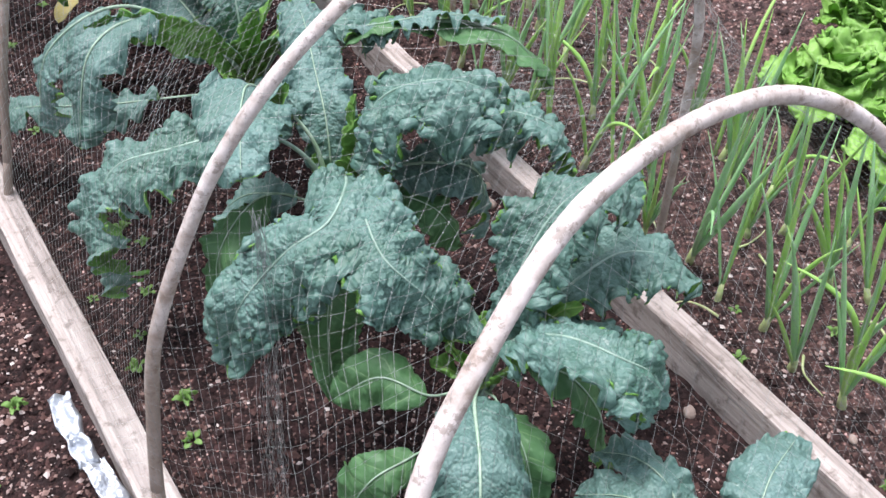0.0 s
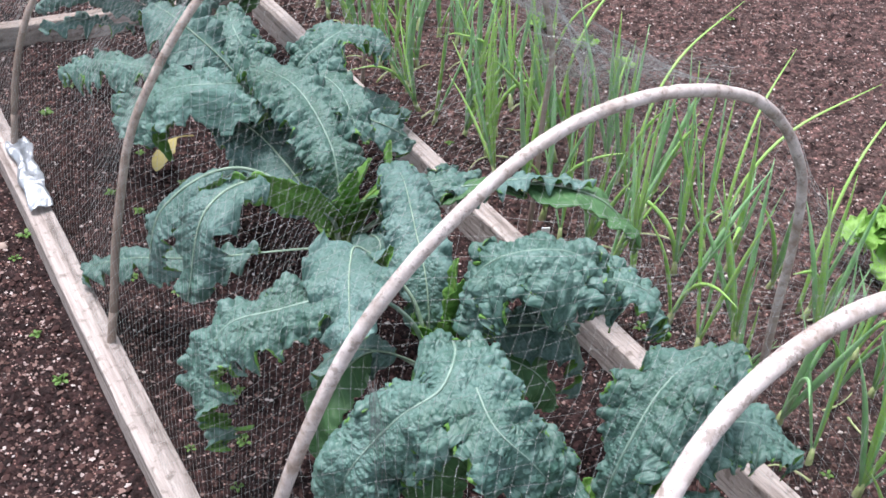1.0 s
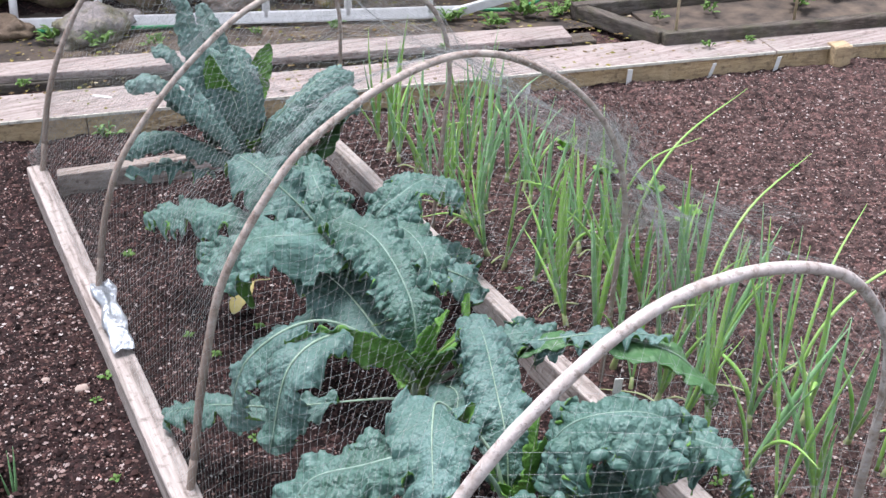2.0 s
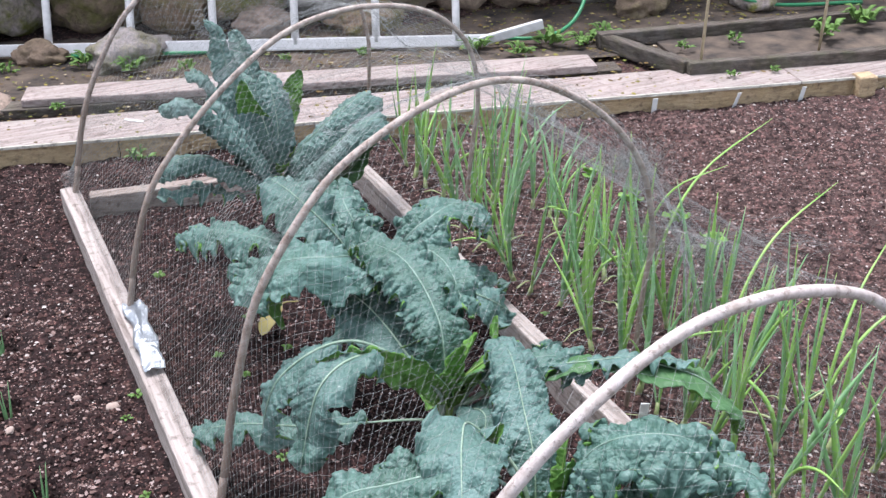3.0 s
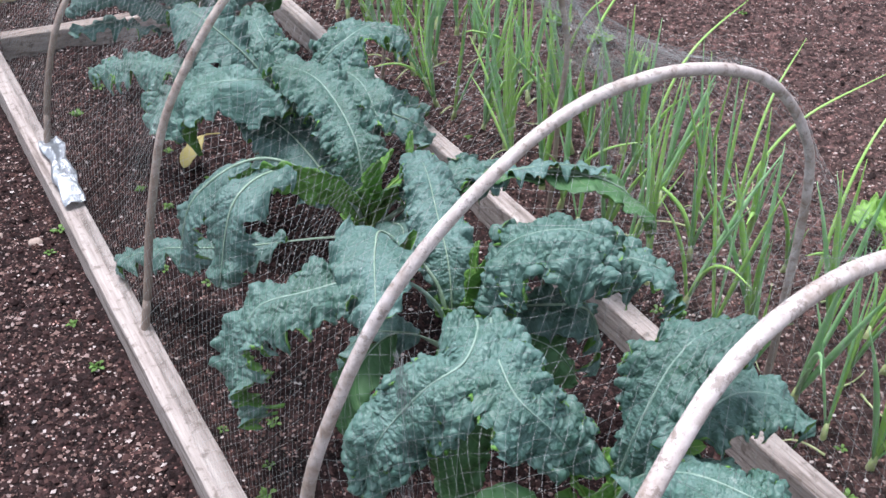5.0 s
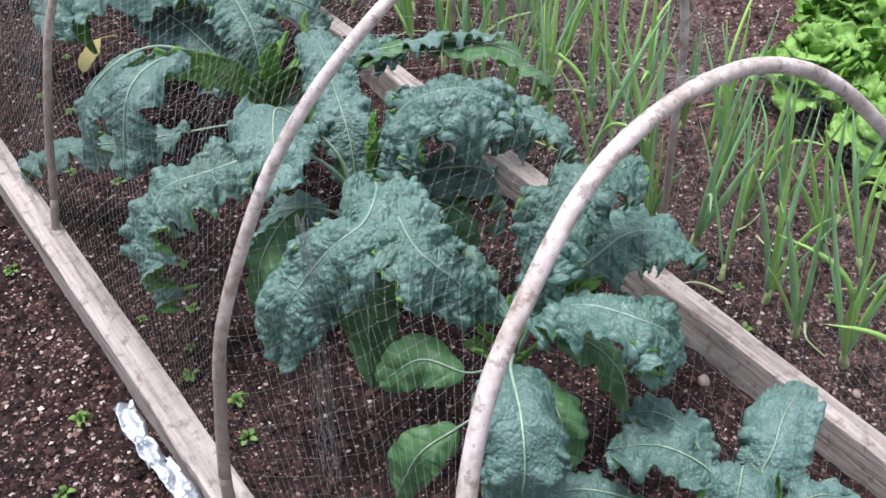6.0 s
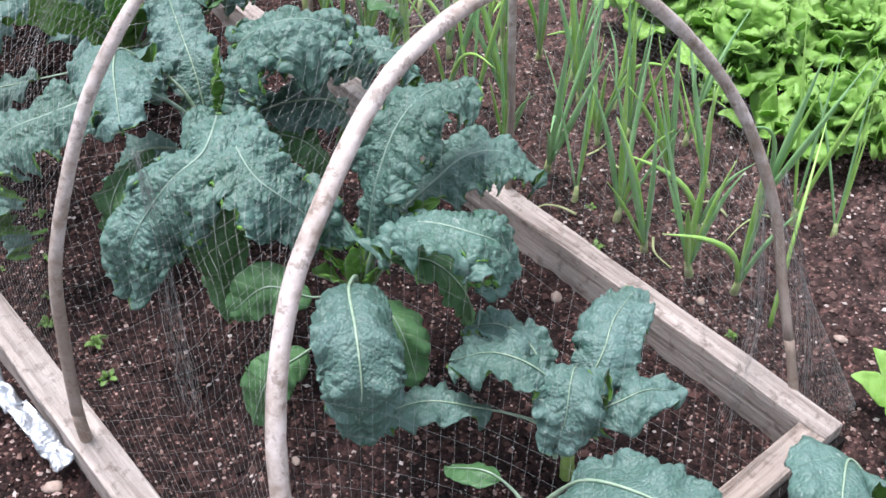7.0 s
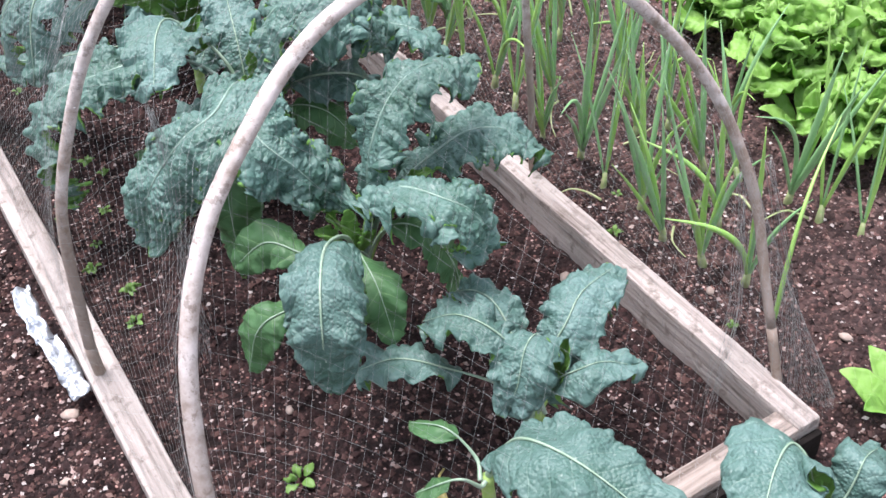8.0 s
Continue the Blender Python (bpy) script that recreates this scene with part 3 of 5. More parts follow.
scatter("soil_clods", 30000, (0.0025, 0.0115), CLOD, "dark crumbly clods of soil lying on the beds", 3, (-0.9, 2.6, -0.4, 3.6), 0.75, 0.25)
scatter("pale_grit", 62000, (0.0013, 0.0060), GRIT, "pale grit and chips strewn through the soil", 4, (-0.9, 3.1, -0.4, 3.6), 0.7, 0.35)

scatter("fine_clods", 26000, (0.0026, 0.0085), CLOD, "reddish-brown crumbs of soil round the kale", 12, (-0.42, 1.0, -0.2, 2.4), 0.8, 0.3)
scatter("dry_chips", 15000, (0.0015, 0.0060), GRIT, "pale chips and grit over the paler soil on the right", 6, (0.95, 3.1, 0.2, 3.3), 0.55, 0.3)
scatter("mulch_chips", 7000, (0.002, 0.008), GRIT, "pale chips over the soil beside the bed", 16, (-0.75, -0.05, 0.2, 2.6), 0.55, 0.3)
scatter("leaf_litter", 8000, (0.003, 0.014), LITTER, "brown and green leaf litter on the path", 8, (-1.2, 3.6, 2.9, 4.5), 0.3, 0.3, 0.3, 0.09)

# ---- the timber frame of the kale bed ----
bed = thing("raised_bed_frame", (0.44, 1.55, 0.0), "low weathered timber frame round the kale bed", "bed frame")
part("side_rail", timber("side_rail", (0.056, 3.22, 0.15), RAIL, pose(0.0025, 1.56, 0.006, 0, 0, 0.3), 1, 0.006, 0.0022), bed, "pale weathered side rail")
part("side_rail", timber("side_rail", (0.046, 2.98, 0.15), RAIL, pose(0.886, 1.455, 0.006, 0, 0, -0.1), 2, 0.006, 0.0022), bed, "pale weathered side rail")
part("end_rail", timber("end_rail", (0.832, 0.05, 0.15), RAIL_X, pose(0.447, -0.009, 0.002, 0, 0, 0), 3, 0.006, 0.003), bed)
part("end_rail", timber("end_rail", (0.80, 0.05, 0.13), RAIL_X, pose(0.44, 3.055, 0.002, 0, 0, -9.0), 4, 0.006, 0.003), bed)
# added board: paints the end rail's outer face as dark as its shade
part("facing", timber("facing", (0.87, 0.012, 0.13), DARKFACE, pose(0.466, -0.0425, -0.006, 0, 0, 0), 5, 0.003, 0.002), bed, "added near-black board standing in for the shaded outer face")


# ---- hoops ----
def hoop(profile, left_y, right_y, lean, radius, seed, label):
    """A bent rod: profile of x and z, its plane from left_y to right_y, leaning by lean metres a metre of height."""
    xr = profile[-1][0]
    pts = [(x, left_y + (right_y - left_y) * x / xr + lean * z, z) for x, z in profile]
    line, _ = spline(pts, 90)
    rng = random.Random(seed)
    line = line + np.array([[0.004 * noise.noise(Vector((i * 0.13, seed * 3.7, k))) for k in range(3)] for i in range(90)])
    radii = [radius * (1.12 - 0.38 * i / 89) * (1 + 0.05 * noise.noise(Vector((i * 0.35, seed, 0)))) for i in range(90)]
    low = [i for i in range(90) if line[i][2] < 0.17]
    first = max([i for i in low if i < 45])
    last = min([i for i in low if i > 45])
    ob = thing("hoop", tuple(line[0]), label, "hoop", "hoops over the kale bed")
    part("rod", tube_mesh("rod", line[first:last + 1], radii[first:last + 1], ROD if seed < 3 else ROD_BROWN, 12, 0.03, rng), ob)
    for cut in (slice(0, first + 1), slice(last, 90)):
        part("foot", tube_mesh("foot", line[cut], [r * 1.006 for r in radii[cut]], ROD_BROWN, 12, 0.03, rng), ob, "brown barked foot of the rod")
    return ob


HOOPS = [
    ([(0.0, 0.05), (0.02, 0.36), (0.06, 0.55), (0.13, 0.675), (0.22, 0.755), (0.33, 0.82), (0.46, 0.843), (0.6, 0.822), (0.73, 0.74), (0.86, 0.58), (0.92, 0.38), (0.905, 0.05)], -0.05, 0.03, 0.39, 0.0105),
    ([(0.0, 0.05), (0.002, 0.16), (0.028, 0.37), (0.06, 0.49), (0.13, 0.64), (0.21, 0.75), (0.3, 0.825), (0.41, 0.875), (0.53, 0.89), (0.64, 0.87), (0.74, 0.82), (0.82, 0.73), (0.87, 0.6), (0.895, 0.28), (0.9, 0.05)], 0.72, 0.73, -0.05, 0.0088),
    ([(0.01, 0.05), (0.08, 0.37), (0.15, 0.56), (0.26, 0.715), (0.39, 0.81), (0.51, 0.855), (0.63, 0.868), (0.75, 0.837), (0.87, 0.755), (0.97, 0.63), (1.02, 0.46), (1.01, 0.3), (0.99, -0.08)], 1.53, 1.53, 0.0, 0.0077),
    ([(0.005, 0.05), (0.08, 0.34), (0.19, 0.51), (0.33, 0.645), (0.48, 0.745), (0.66, 0.785), (0.82, 0.765), (0.93, 0.71), (1.0, 0.62), (1.02, 0.48), (1.0, 0.3), (0.955, -0.06)], 2.35, 2.35, 0.0, 0.0077),
    ([(0.0, 0.05), (0.07, 0.32), (0.16, 0.51), (0.27, 0.65), (0.45, 0.77), (0.65, 0.81), (0.83, 0.75), (0.96, 0.62), (1.01, 0.45), (1.01, 0.28), (1.0, -0.06)], 3.12, 3.12, 0.0, 0.0080),
]
for i, h in enumerate(HOOPS):
    hoop(*h, i + 1, "bent hazel rod hoop with peeling pale bark over the kale bed" if i < 2 else "bent brown hazel rod hoop over the bed")

# ---- terrace behind: boards, planks, path ----
def rear(u, v, z, rz=0.0, rx=0.0, ry=0.0):
    return REAR @ pose(u, v, z, rx, ry, rz)


terrace = thing("terrace_edge", tuple(REAR @ Vector((1.5, 0, 0))), "tan timber retaining boards with grey plank capping beside a path", "retaining edge", kind="structure")
for u0, u1, s in ((-2.4, 0.42, 1), (0.425, 3.24, 2), (3.30, 5.2, 3)):
    part("retaining_board", timber("retaining_board", (u1 - u0, 0.045, 0.24), BOARD, rear((u0 + u1) / 2, 0.024, -0.04), s, 0.004, 0.002, 0.12), terrace, "tan retaining board")
part("post", timber("post", (0.075, 0.07, 0.3), BOARD, rear(3.27, -0.015, -0.048), 5, 0.006, 0.003), terrace)
for u0, u1, s, z in ((-2.4, 0.9, 6, 0.0875), (0.904, 3.0, 7, 0.0875), (3.004, 5.2, 8, 0.0875)):
    part("cap_plank", timber("cap_plank", (u1 - u0, 0.235, 0.014), PLANK, rear((u0 + u1) / 2, 0.112, z), s, 0.003, 0.0016, 0.12), terrace, "grey weathered plank with a pale edge")
# thin added strips that paint the bright highlight along the cap planks' front edge
for u0, u1, s in ((-2.4, 0.898, 9), (0.906, 2.998, 10), (3.006, 5.2, 11)):
    part("edge_strip", timber("edge_strip", (u1 - u0, 0.006, 0.011), PALE_EDGE, rear((u0 + u1) / 2, -0.0095, 0.0885), s, 0.001, 0.0008, 0.12), terrace, "pale strip standing in for the highlight on the plank's edge")


# ==== rest of the terrace: planks, membrane, ladder, stone wall, old frame ====
plank = thing("plank_stack", tuple(REAR @ Vector((1.1, 0.4, 0.1))), "grey weathered planks stacked along the path", "planks")
part("plank", timber("plank", (2.19, 0.145, 0.03), PLANK, rear(1.165, 0.368, 0.112, -2.6), 11, 0.006, 0.002, 0.1), plank, "pale plank with a rounded end")
# the bearer's dark timber colour stands in for the shadow gap under the plank
part("bearer", timber("bearer", (4.1, 0.10, 0.06), DARKWOOD, rear(0.32, 0.375, 0.066, -1.6), 12, 0.005, 0.002, 0.1), plank, "plank below, coloured dark for the shadow gap")
solo("stone_slab", blob("stone_slab", 0.28, STONE, tuple(REAR @ Vector((-0.22, 0.48, 0.085))), 3, 3, 0.12, (1.0, 0.5, 0.2)), "blue-grey flat stone slab at the end of the planks", "stone slab")
mem_v, mem_f = [], []
for j in range(13):
    for i in range(101):
        u, v = -2.4 + 7.6 * i / 100, 0.46 + 0.75 * j / 12
        p = REAR @ Vector((u, v, 0.083 + 0.012 * noise.noise(Vector((u * 5, v * 5, 0))) + 0.004 * noise.noise(Vector((u * 25, v * 25, 0)))))
        mem_v.append(tuple(p))
for j in range(12):
    for i in range(100):
        k = j * 101 + i
        mem_f.append((k, k + 1, k + 102, k + 101))
tagged(new("path", make_mesh("path", mem_v, mem_f, [FABRIC])), "dark weed membrane path at the foot of a stone wall", "path", kind="structure")


def ladder():
    lad = thing("ladder", tuple(REAR @ Vector((0.9, 0.82, 0.1))), "white painted ladder lying on its side against the stone wall", "ladder")
    base = REAR @ pose(0.035, 0.955, -0.035, 0, 0, -8.5)
    for h, v, s in ((0.155, 0.0, 21), (0.535, 0.13, 22)):
        part("rail", timber("rail", (4.2, 0.028, 0.05), ALU, base @ pose(-0.2, v, h, -18, 0, 0), s, 0.006, 0.0006, 0.3), lad)
    k = -1.95
    while k < 1.85:
        a, b = base @ Vector((k, 0.0, 0.155)), base @ Vector((k, 0.13, 0.535))
        part("rung", tube_mesh("rung", [tuple(a.lerp(b, f)) for f in np.linspace(0, 1, 5)], 0.0165, ALU, 10), lad)
        k += 0.338
    part("rail_end", timber("rail_end", (0.28, 0.024, 0.04), ALU, base @ pose(2.0, 0.0, 0.185, 0, -14, 3), 22, 0.006, 0.0006, 0.3), lad, "bent end of the rail")


ladder()


def stone_wall():
    rng = random.Random(5)
    wall = thing("wall_stone", tuple(REAR @ Vector((1.5, 1.15, 0.1))), "old dry stone wall of large mossy boulders", "wall", kind="structure")
    back = timber("wall_core", (8.5, 0.3, 1.9), FABRIC, rear(1.6, 1.62, 0.9), 9, 0.02, 0.01, 0.4)
    part("wall_core", back, wall, "dark earth behind the stones")
    z, course = 0.06, 0
    while z < 1.7:
        h = rng.uniform(0.20, 0.27)
        u = -2.4 + rng.uniform(0, 0.2)
        while u < 5.0:
            w = rng.uniform(0.24, 0.5)
            at = tuple(REAR @ Vector((u + w / 2, 1.34 + rng.uniform(-0.05, 0.05), z + h / 2 + rng.uniform(-0.02, 0.02))))
            me = blob("stone", 0.5, STONE, (0, 0, 0), rng.uniform(0, 90), 3, 0.42, (w * 1.04, 0.36, h * 1.07), 1.9)
            me.transform(Matrix.Translation(at) @ pose(0, 0, 0, 0, rng.uniform(-6, 6), -13.6 - (0)))
            part("stone", me, wall)
            u += w * rng.uniform(0.96, 1.06)
        z += h * 0.97
        course += 1


stone_wall()
for k, (u, v, r) in enumerate(((-0.28, 0.95, 0.15), (0.08, 0.92, 0.10), (0.42, 0.83, 0.15), (-0.8, 0.9, 0.2), (1.0, 1.12, 0.13), (1.45, 1.1, 0.14), (2.75, 1.05, 0.13), (3.3, 1.03, 0.12))):
    me = blob("boulder", r, STONE, tuple(REAR @ Vector((u, v, 0.07 + r * 0.35))), k + 2.3, 4, 0.36, (1.15, 0.8, 0.55), 1.9)
    solo("boulder", me, "brown mossy boulder at the foot of the wall", "boulder", "boulders")


def old_frame():
    """Low old frame of dark timber on the path, with membrane in it."""
    fr = thing("old_bed_frame", tuple(REAR @ Vector((3.4, 0.35, 0.09))), "low old raised bed frame of dark mossy timber", "bed frame")
    part("front_rail", timber("front_rail", (2.2, 0.05, 0.062), DARKWOOD, rear(3.70, 0.168, 0.11), 31, 0.008, 0.004, 0.1), fr)
    part("back_rail", timber("back_rail", (2.4, 0.05, 0.062), DARKWOOD, rear(3.57, 0.63, 0.118, 2.5), 32, 0.008, 0.004, 0.1), fr)
    part("side_rail", timber("side_rail", (0.055, 0.44, 0.062), DARKWOOD_Y, rear(2.505, 0.375, 0.112, 28.0), 33, 0.008, 0.004, 0.1), fr)
    part("lining", timber("lining", (2.05, 0.40, 0.014), FABRIC, rear(3.66, 0.40, 0.093, 1.2), 34, 0.003, 0.004, 0.06), fr, "dark membrane lining")
    for u, v in ((2.66, 0.18), (3.22, 0.26)):
        p = REAR @ Vector((u, v, 0.1))
        line = [(p.x + 0.004 * k, p.y + 0.002 * k, 0.1 + 0.2 * k) for k in range(6)]
        solo("garden_cane", tube_mesh("garden_cane", line, 0.006, CANE, 8), "thin bamboo garden cane standing in the old frame", "cane", "canes")


old_frame()
hose_pts = [tuple(REAR @ Vector(p)) for p in ((0.2, 0.90, 0.10), (0.8, 0.83, 0.10), (1.4, 0.80, 0.10), (1.87, 0.76, 0.105), (2.16, 0.69, 0.11), (2.33, 0.76, 0.16), (2.46, 0.92, 0.30), (2.6, 1.0, 0.42), (2.8, 1.02, 0.40), (3.0, 1.0, 0.24), (3.3, 0.92, 0.12), (3.8, 0.9, 0.10))]
solo("garden_hose", tube_mesh("garden_hose", spline(hose_pts, 90)[0], 0.0085, HOSE, 10), "green garden hose trailing along the wall", "hose")


# ==== the kale ====
def kale_leaf(plant, pts, width, kind="curly", **kw):
    mats = {"curly": [KALE, KALE_UNDER], "smooth": [SMOOTH, KALE_UNDER], "long": [LACI, LACI], "green": [YOUNG, KALE_UNDER], "arch": [SMOOTH, KALE_UNDER], "shoot": [KALE_UNDER, KALE_UNDER]}[kind]
    opt = {"curly": dict(savoy=0.0115, cell=0.0122, ruffle=0.04, lobes=0.2, lobe=0.036, frill=0.02, droop=0.5, wave=9, res=0.0023, blunt=0.34),
           "smooth": dict(savoy=0.0055, cell=0.016, ruffle=0.032, lobes=0.14, lobe=0.055, fold=0.85, droop=0.3, wave=8, blunt=0.34, res=0.0034, frill=0.011, groove=0.0025),
           "arch": dict(savoy=0.002, cell=0.016, ruffle=0.018, lobes=0.2, lobe=0.05, droop=0.2, wave=8, frill=0.012, res=0.004, groove=0.002),
           "shoot": dict(savoy=0.0015, cell=0.01, ruffle=0.008, lobes=0.35, lobe=0.018, droop=-0.4, wave=10, start=0.45, res=0.0045),
           "long": dict(savoy=0.012, cell=0.016, fold=0.3, ruffle=0.008, lobes=0.07, lobe=0.03, droop=0.95, wave=9, start=0.12, res=0.0036, blunt=0.42, frill=0.007, groove=0.002, vein_gap=0.02),
           "green": dict(savoy=0.0018, cell=0.014, ruffle=0.014, lobes=0.14, lobe=0.034, droop=0.3, wave=6, res=0.004, frill=0.006, groove=0.002)}[kind]
    opt.update(kw)
    me, line, length = leaf_mesh("leaf", pts, width, mats, **opt)
    blade = part("leaf", me, plant)
    st = opt.get("start", 0.25)
    n = len(line)
    fat = 0.0066 if width > 0.06 or kind == "shoot" else 0.004
    radii = [fat * (1.0 - 0.58 * (i / n) / st) if i / n < st else fat * 0.42 * (1 - 0.86 * ((i / n) - st) / (1 - st)) for i in range(n)]
    tan = np.gradient(line, axis=0)
    tan /= np.linalg.norm(tan, axis=1)[:, None] + 1e-9
    up = np.array([0, 0, 1.0]) - tan * tan[:, 2:3]
    up /= np.linalg.norm(up, axis=1)[:, None] + 1e-9
    part("midrib", tube_mesh("midrib", line + up * (0.0008 if kind == "curly" else 0.002), radii, STEM if kind == "shoot" else RIB_DULL if kind == "curly" else RIB, 7), blade, "pale midrib and stalk")
    return blade


def kale_plant(at, height, lean, label, leaves, crown=0, rise=1.0):
    """A kale plant: a short stem and its leaves; each leaf: points from stalk to tip, half width, kind, options."""
    plant = thing("kale_plant", (at[0], at[1], 0.0), label, "kale", "kale plants in the bed")
    top = (at[0] + lean[0], at[1] + lean[1], height)
    line, _ = spline([(at[0], at[1], -0.03), (at[0] + lean[0] * 0.4, at[1] + lean[1] * 0.4, height * 0.5), top], 14)
    part("stem", tube_mesh("stem", line, [0.013 - 0.0003 * i for i in range(14)], STEM, 9, 0.06, random.Random(3)), plant, "knobbly green stem")
    for k, (pts, width, kind, kw) in enumerate(leaves):
        kw = dict(kw)
        kw.setdefault("seed", int(at[1] * 100) + k * 7)
        start = (top[0] + R.uniform(-0.012, 0.012), top[1] + R.uniform(-0.012, 0.012), height - R.uniform(0.0, 0.06))
        kale_leaf(plant, [start] + list(pts), width, kind, **kw)
    # the bright young leaves of the heart
    rg = random.Random(int(at[1] * 1000))
    for k in range(crown):
        az, out, up = k * 2.4 + rg.uniform(-0.4, 0.4), rg.uniform(0.02, 0.075), rise * rg.uniform(0.08, 0.18)
        c, s = math.cos(az), math.sin(az)
        pts = [(top[0], top[1], height - 0.03), (top[0] + out * 0.5 * c, top[1] + out * 0.5 * s, height + up * 0.6), (top[0] + out * c, top[1] + out * s, height + up)]
        kale_leaf(plant, pts, rg.uniform(0.018, 0.034), "shoot", seed=int(at[1] * 100) + 60 + k, start=rg.uniform(0.5, 0.7), ruffle=0.012, lobes=0.3, lobe=0.014, frill=0.006, blunt=0.45, res=0.005)
    return plant


BLUE = "blue-green curly kale plant with crinkled drooping leaves"
kale_plant((0.56, 0.215), 0.11, (-0.01, 0.0), "young blue-green curly kale plant with crinkled leaves near the end rail", [
    ([(0.565, 0.20, 0.22), (0.60, 0.205, 0.272), (0.65, 0.232, 0.285), (0.745, 0.27, 0.255)], 0.052, "smooth", dict(start=0.38, droop=0.3)),
    ([(0.55, 0.17, 0.20), (0.572, 0.14, 0.245), (0.61, 0.127, 0.25), (0.665, 0.113, 0.215)], 0.038, "smooth", dict(start=0.34)),
    ([(0.555, 0.196, 0.22), (0.55, 0.21, 0.27), (0.512, 0.185, 0.287), (0.485, 0.165, 0.245), (0.472, 0.17, 0.19)], 0.058, "smooth", dict(start=0.36, droop=0.5)),
    ([(0.53, 0.21, 0.21), (0.50, 0.235, 0.283), (0.472, 0.295, 0.288), (0.445, 0.36, 0.235)], 0.046, "smooth", dict(start=0.42)),
    ([(0.54, 0.24, 0.19), (0.545, 0.30, 0.25), (0.54, 0.36, 0.245), (0.525, 0.42, 0.2)], 0.042, "smooth", dict(start=0.4)),
    ([(0.52, 0.25, 0.13), (0.445, 0.31, 0.175), (0.39, 0.36, 0.185), (0.34, 0.42, 0.13)], 0.042, "smooth", dict(start=0.45)),
], crown=2, rise=0.6)
kale_plant((0.41, 0.14), 0.12, (0.0, 0.0), "small kale plant with one broad smooth grey-green leaf", [
    ([(0.415, 0.11, 0.20), (0.42, 0.06, 0.285), (0.435, -0.02, 0.325), (0.467, -0.095, 0.30), (0.50, -0.15, 0.24)], 0.076, "smooth", dict(start=0.3, droop=0.22, peak=0.40, lobes=0.1, lobe=0.03, blunt=0.5, savoy=0.0016, ruffle=0.010)),
    ([(0.41, 0.17, 0.13), (0.39, 0.215, 0.165), (0.36, 0.275, 0.14)], 0.026, "green", dict(start=0.45)),
    ([(0.39, 0.13, 0.12), (0.36, 0.14, 0.15), (0.31, 0.18, 0.11)], 0.022, "green", dict(start=0.5)),
])
kale_plant((0.72, -0.20), 0.12, (0.0, 0.0), "kale plant with smooth grey-green leaves outside the end rail", [
    ([(0.735, -0.16, 0.20), (0.725, -0.125, 0.245), (0.665, -0.15, 0.268), (0.60, -0.195, 0.255)], 0.072, "smooth", dict(start=0.35, droop=0.25, savoy=0.0016, ruffle=0.012, peak=0.45)),
    ([(0.76, -0.20, 0.20), (0.79, -0.19, 0.235), (0.85, -0.17, 0.19)], 0.042, "smooth", dict(start=0.35, savoy=0.0016)),
    ([(0.66, -0.24, 0.2), (0.58, -0.26, 0.24), (0.52, -0.27, 0.2)], 0.05, "smooth", dict(start=0.35, savoy=0.0016)),
])
kale_plant((0.47, 0.62), 0.15, (0.0, 0.01), BLUE, [
    ([(0.49, 0.61, 0.28), (0.505, 0.595, 0.40), (0.56, 0.605, 0.475), (0.635, 0.615, 0.492), (0.705, 0.615, 0.44)], 0.078, "curly", dict(start=0.3, droop=0.55, ruffle=0.026)),
    ([(0.53, 0.62, 0.26), (0.62, 0.605, 0.325), (0.70, 0.605, 0.34), (0.775, 0.58, 0.315), (0.82, 0.575, 0.25)], 0.07, "curly", dict(start=0.34, droop=0.35, savoy=0.011, ruffle=0.028)),
    ([(0.475, 0.57, 0.30), (0.488, 0.48, 0.40), (0.522, 0.40, 0.415), (0.567, 0.375, 0.37), (0.578, 0.385, 0.27)], 0.068, "curly", dict(start=0.36, droop=0.5)),
    ([(0.42, 0.55, 0.28), (0.355, 0.47, 0.36), (0.305, 0.385, 0.383), (0.277, 0.34, 0.33), (0.275, 0.35, 0.19)], 0.07, "smooth", dict(start=0.44, droop=0.5, savoy=0.005, peak=0.45)),
    ([(0.42, 0.60, 0.21), (0.363, 0.59, 0.245), (0.315, 0.64, 0.262), (0.265, 0.685, 0.20)], 0.044, "green", dict(start=0.5, droop=0.25, roll=38, blunt=0.4, lobes=0.16, peak=0.5)),
    ([(0.41, 0.57, 0.17), (0.31, 0.545, 0.195), (0.245, 0.545, 0.185), (0.215, 0.575, 0.07)], 0.042, "green", dict(start=0.5, droop=0.3, roll=25, blunt=0.4, lobes=0.16)),
    ([(0.45, 0.56, 0.22), (0.42, 0.505, 0.28), (0.408, 0.43, 0.275), (0.407, 0.39, 0.18)], 0.045, "green", dict(start=0.42, droop=0.4, lobes=0.3, lobe=0.03)),
    ([(0.52, 0.58, 0.24), (0.58, 0.54, 0.30), (0.63, 0.50, 0.27), (0.65, 0.49, 0.19)], 0.045, "smooth", dict(start=0.42)),
    ([(0.49, 0.57, 0.24), (0.52, 0.50, 0.29), (0.55, 0.45, 0.24), (0.56, 0.44, 0.15)], 0.04, "green", dict(start=0.45, lobes=0.35, lobe=0.03)),
    ([(0.50, 0.58, 0.24), (0.55, 0.56, 0.33), (0.58, 0.54, 0.35)], 0.03, "shoot", {}),
    ([(0.45, 0.60, 0.23), (0.44, 0.58, 0.31)], 0.018, "shoot", {}),
    ([(0.49, 0.62, 0.24), (0.53, 0.60, 0.36)], 0.024, "shoot", {}),
    ([(0.46, 0.58, 0.22), (0.46, 0.54, 0.29)], 0.018, "shoot", {}),
], crown=6)
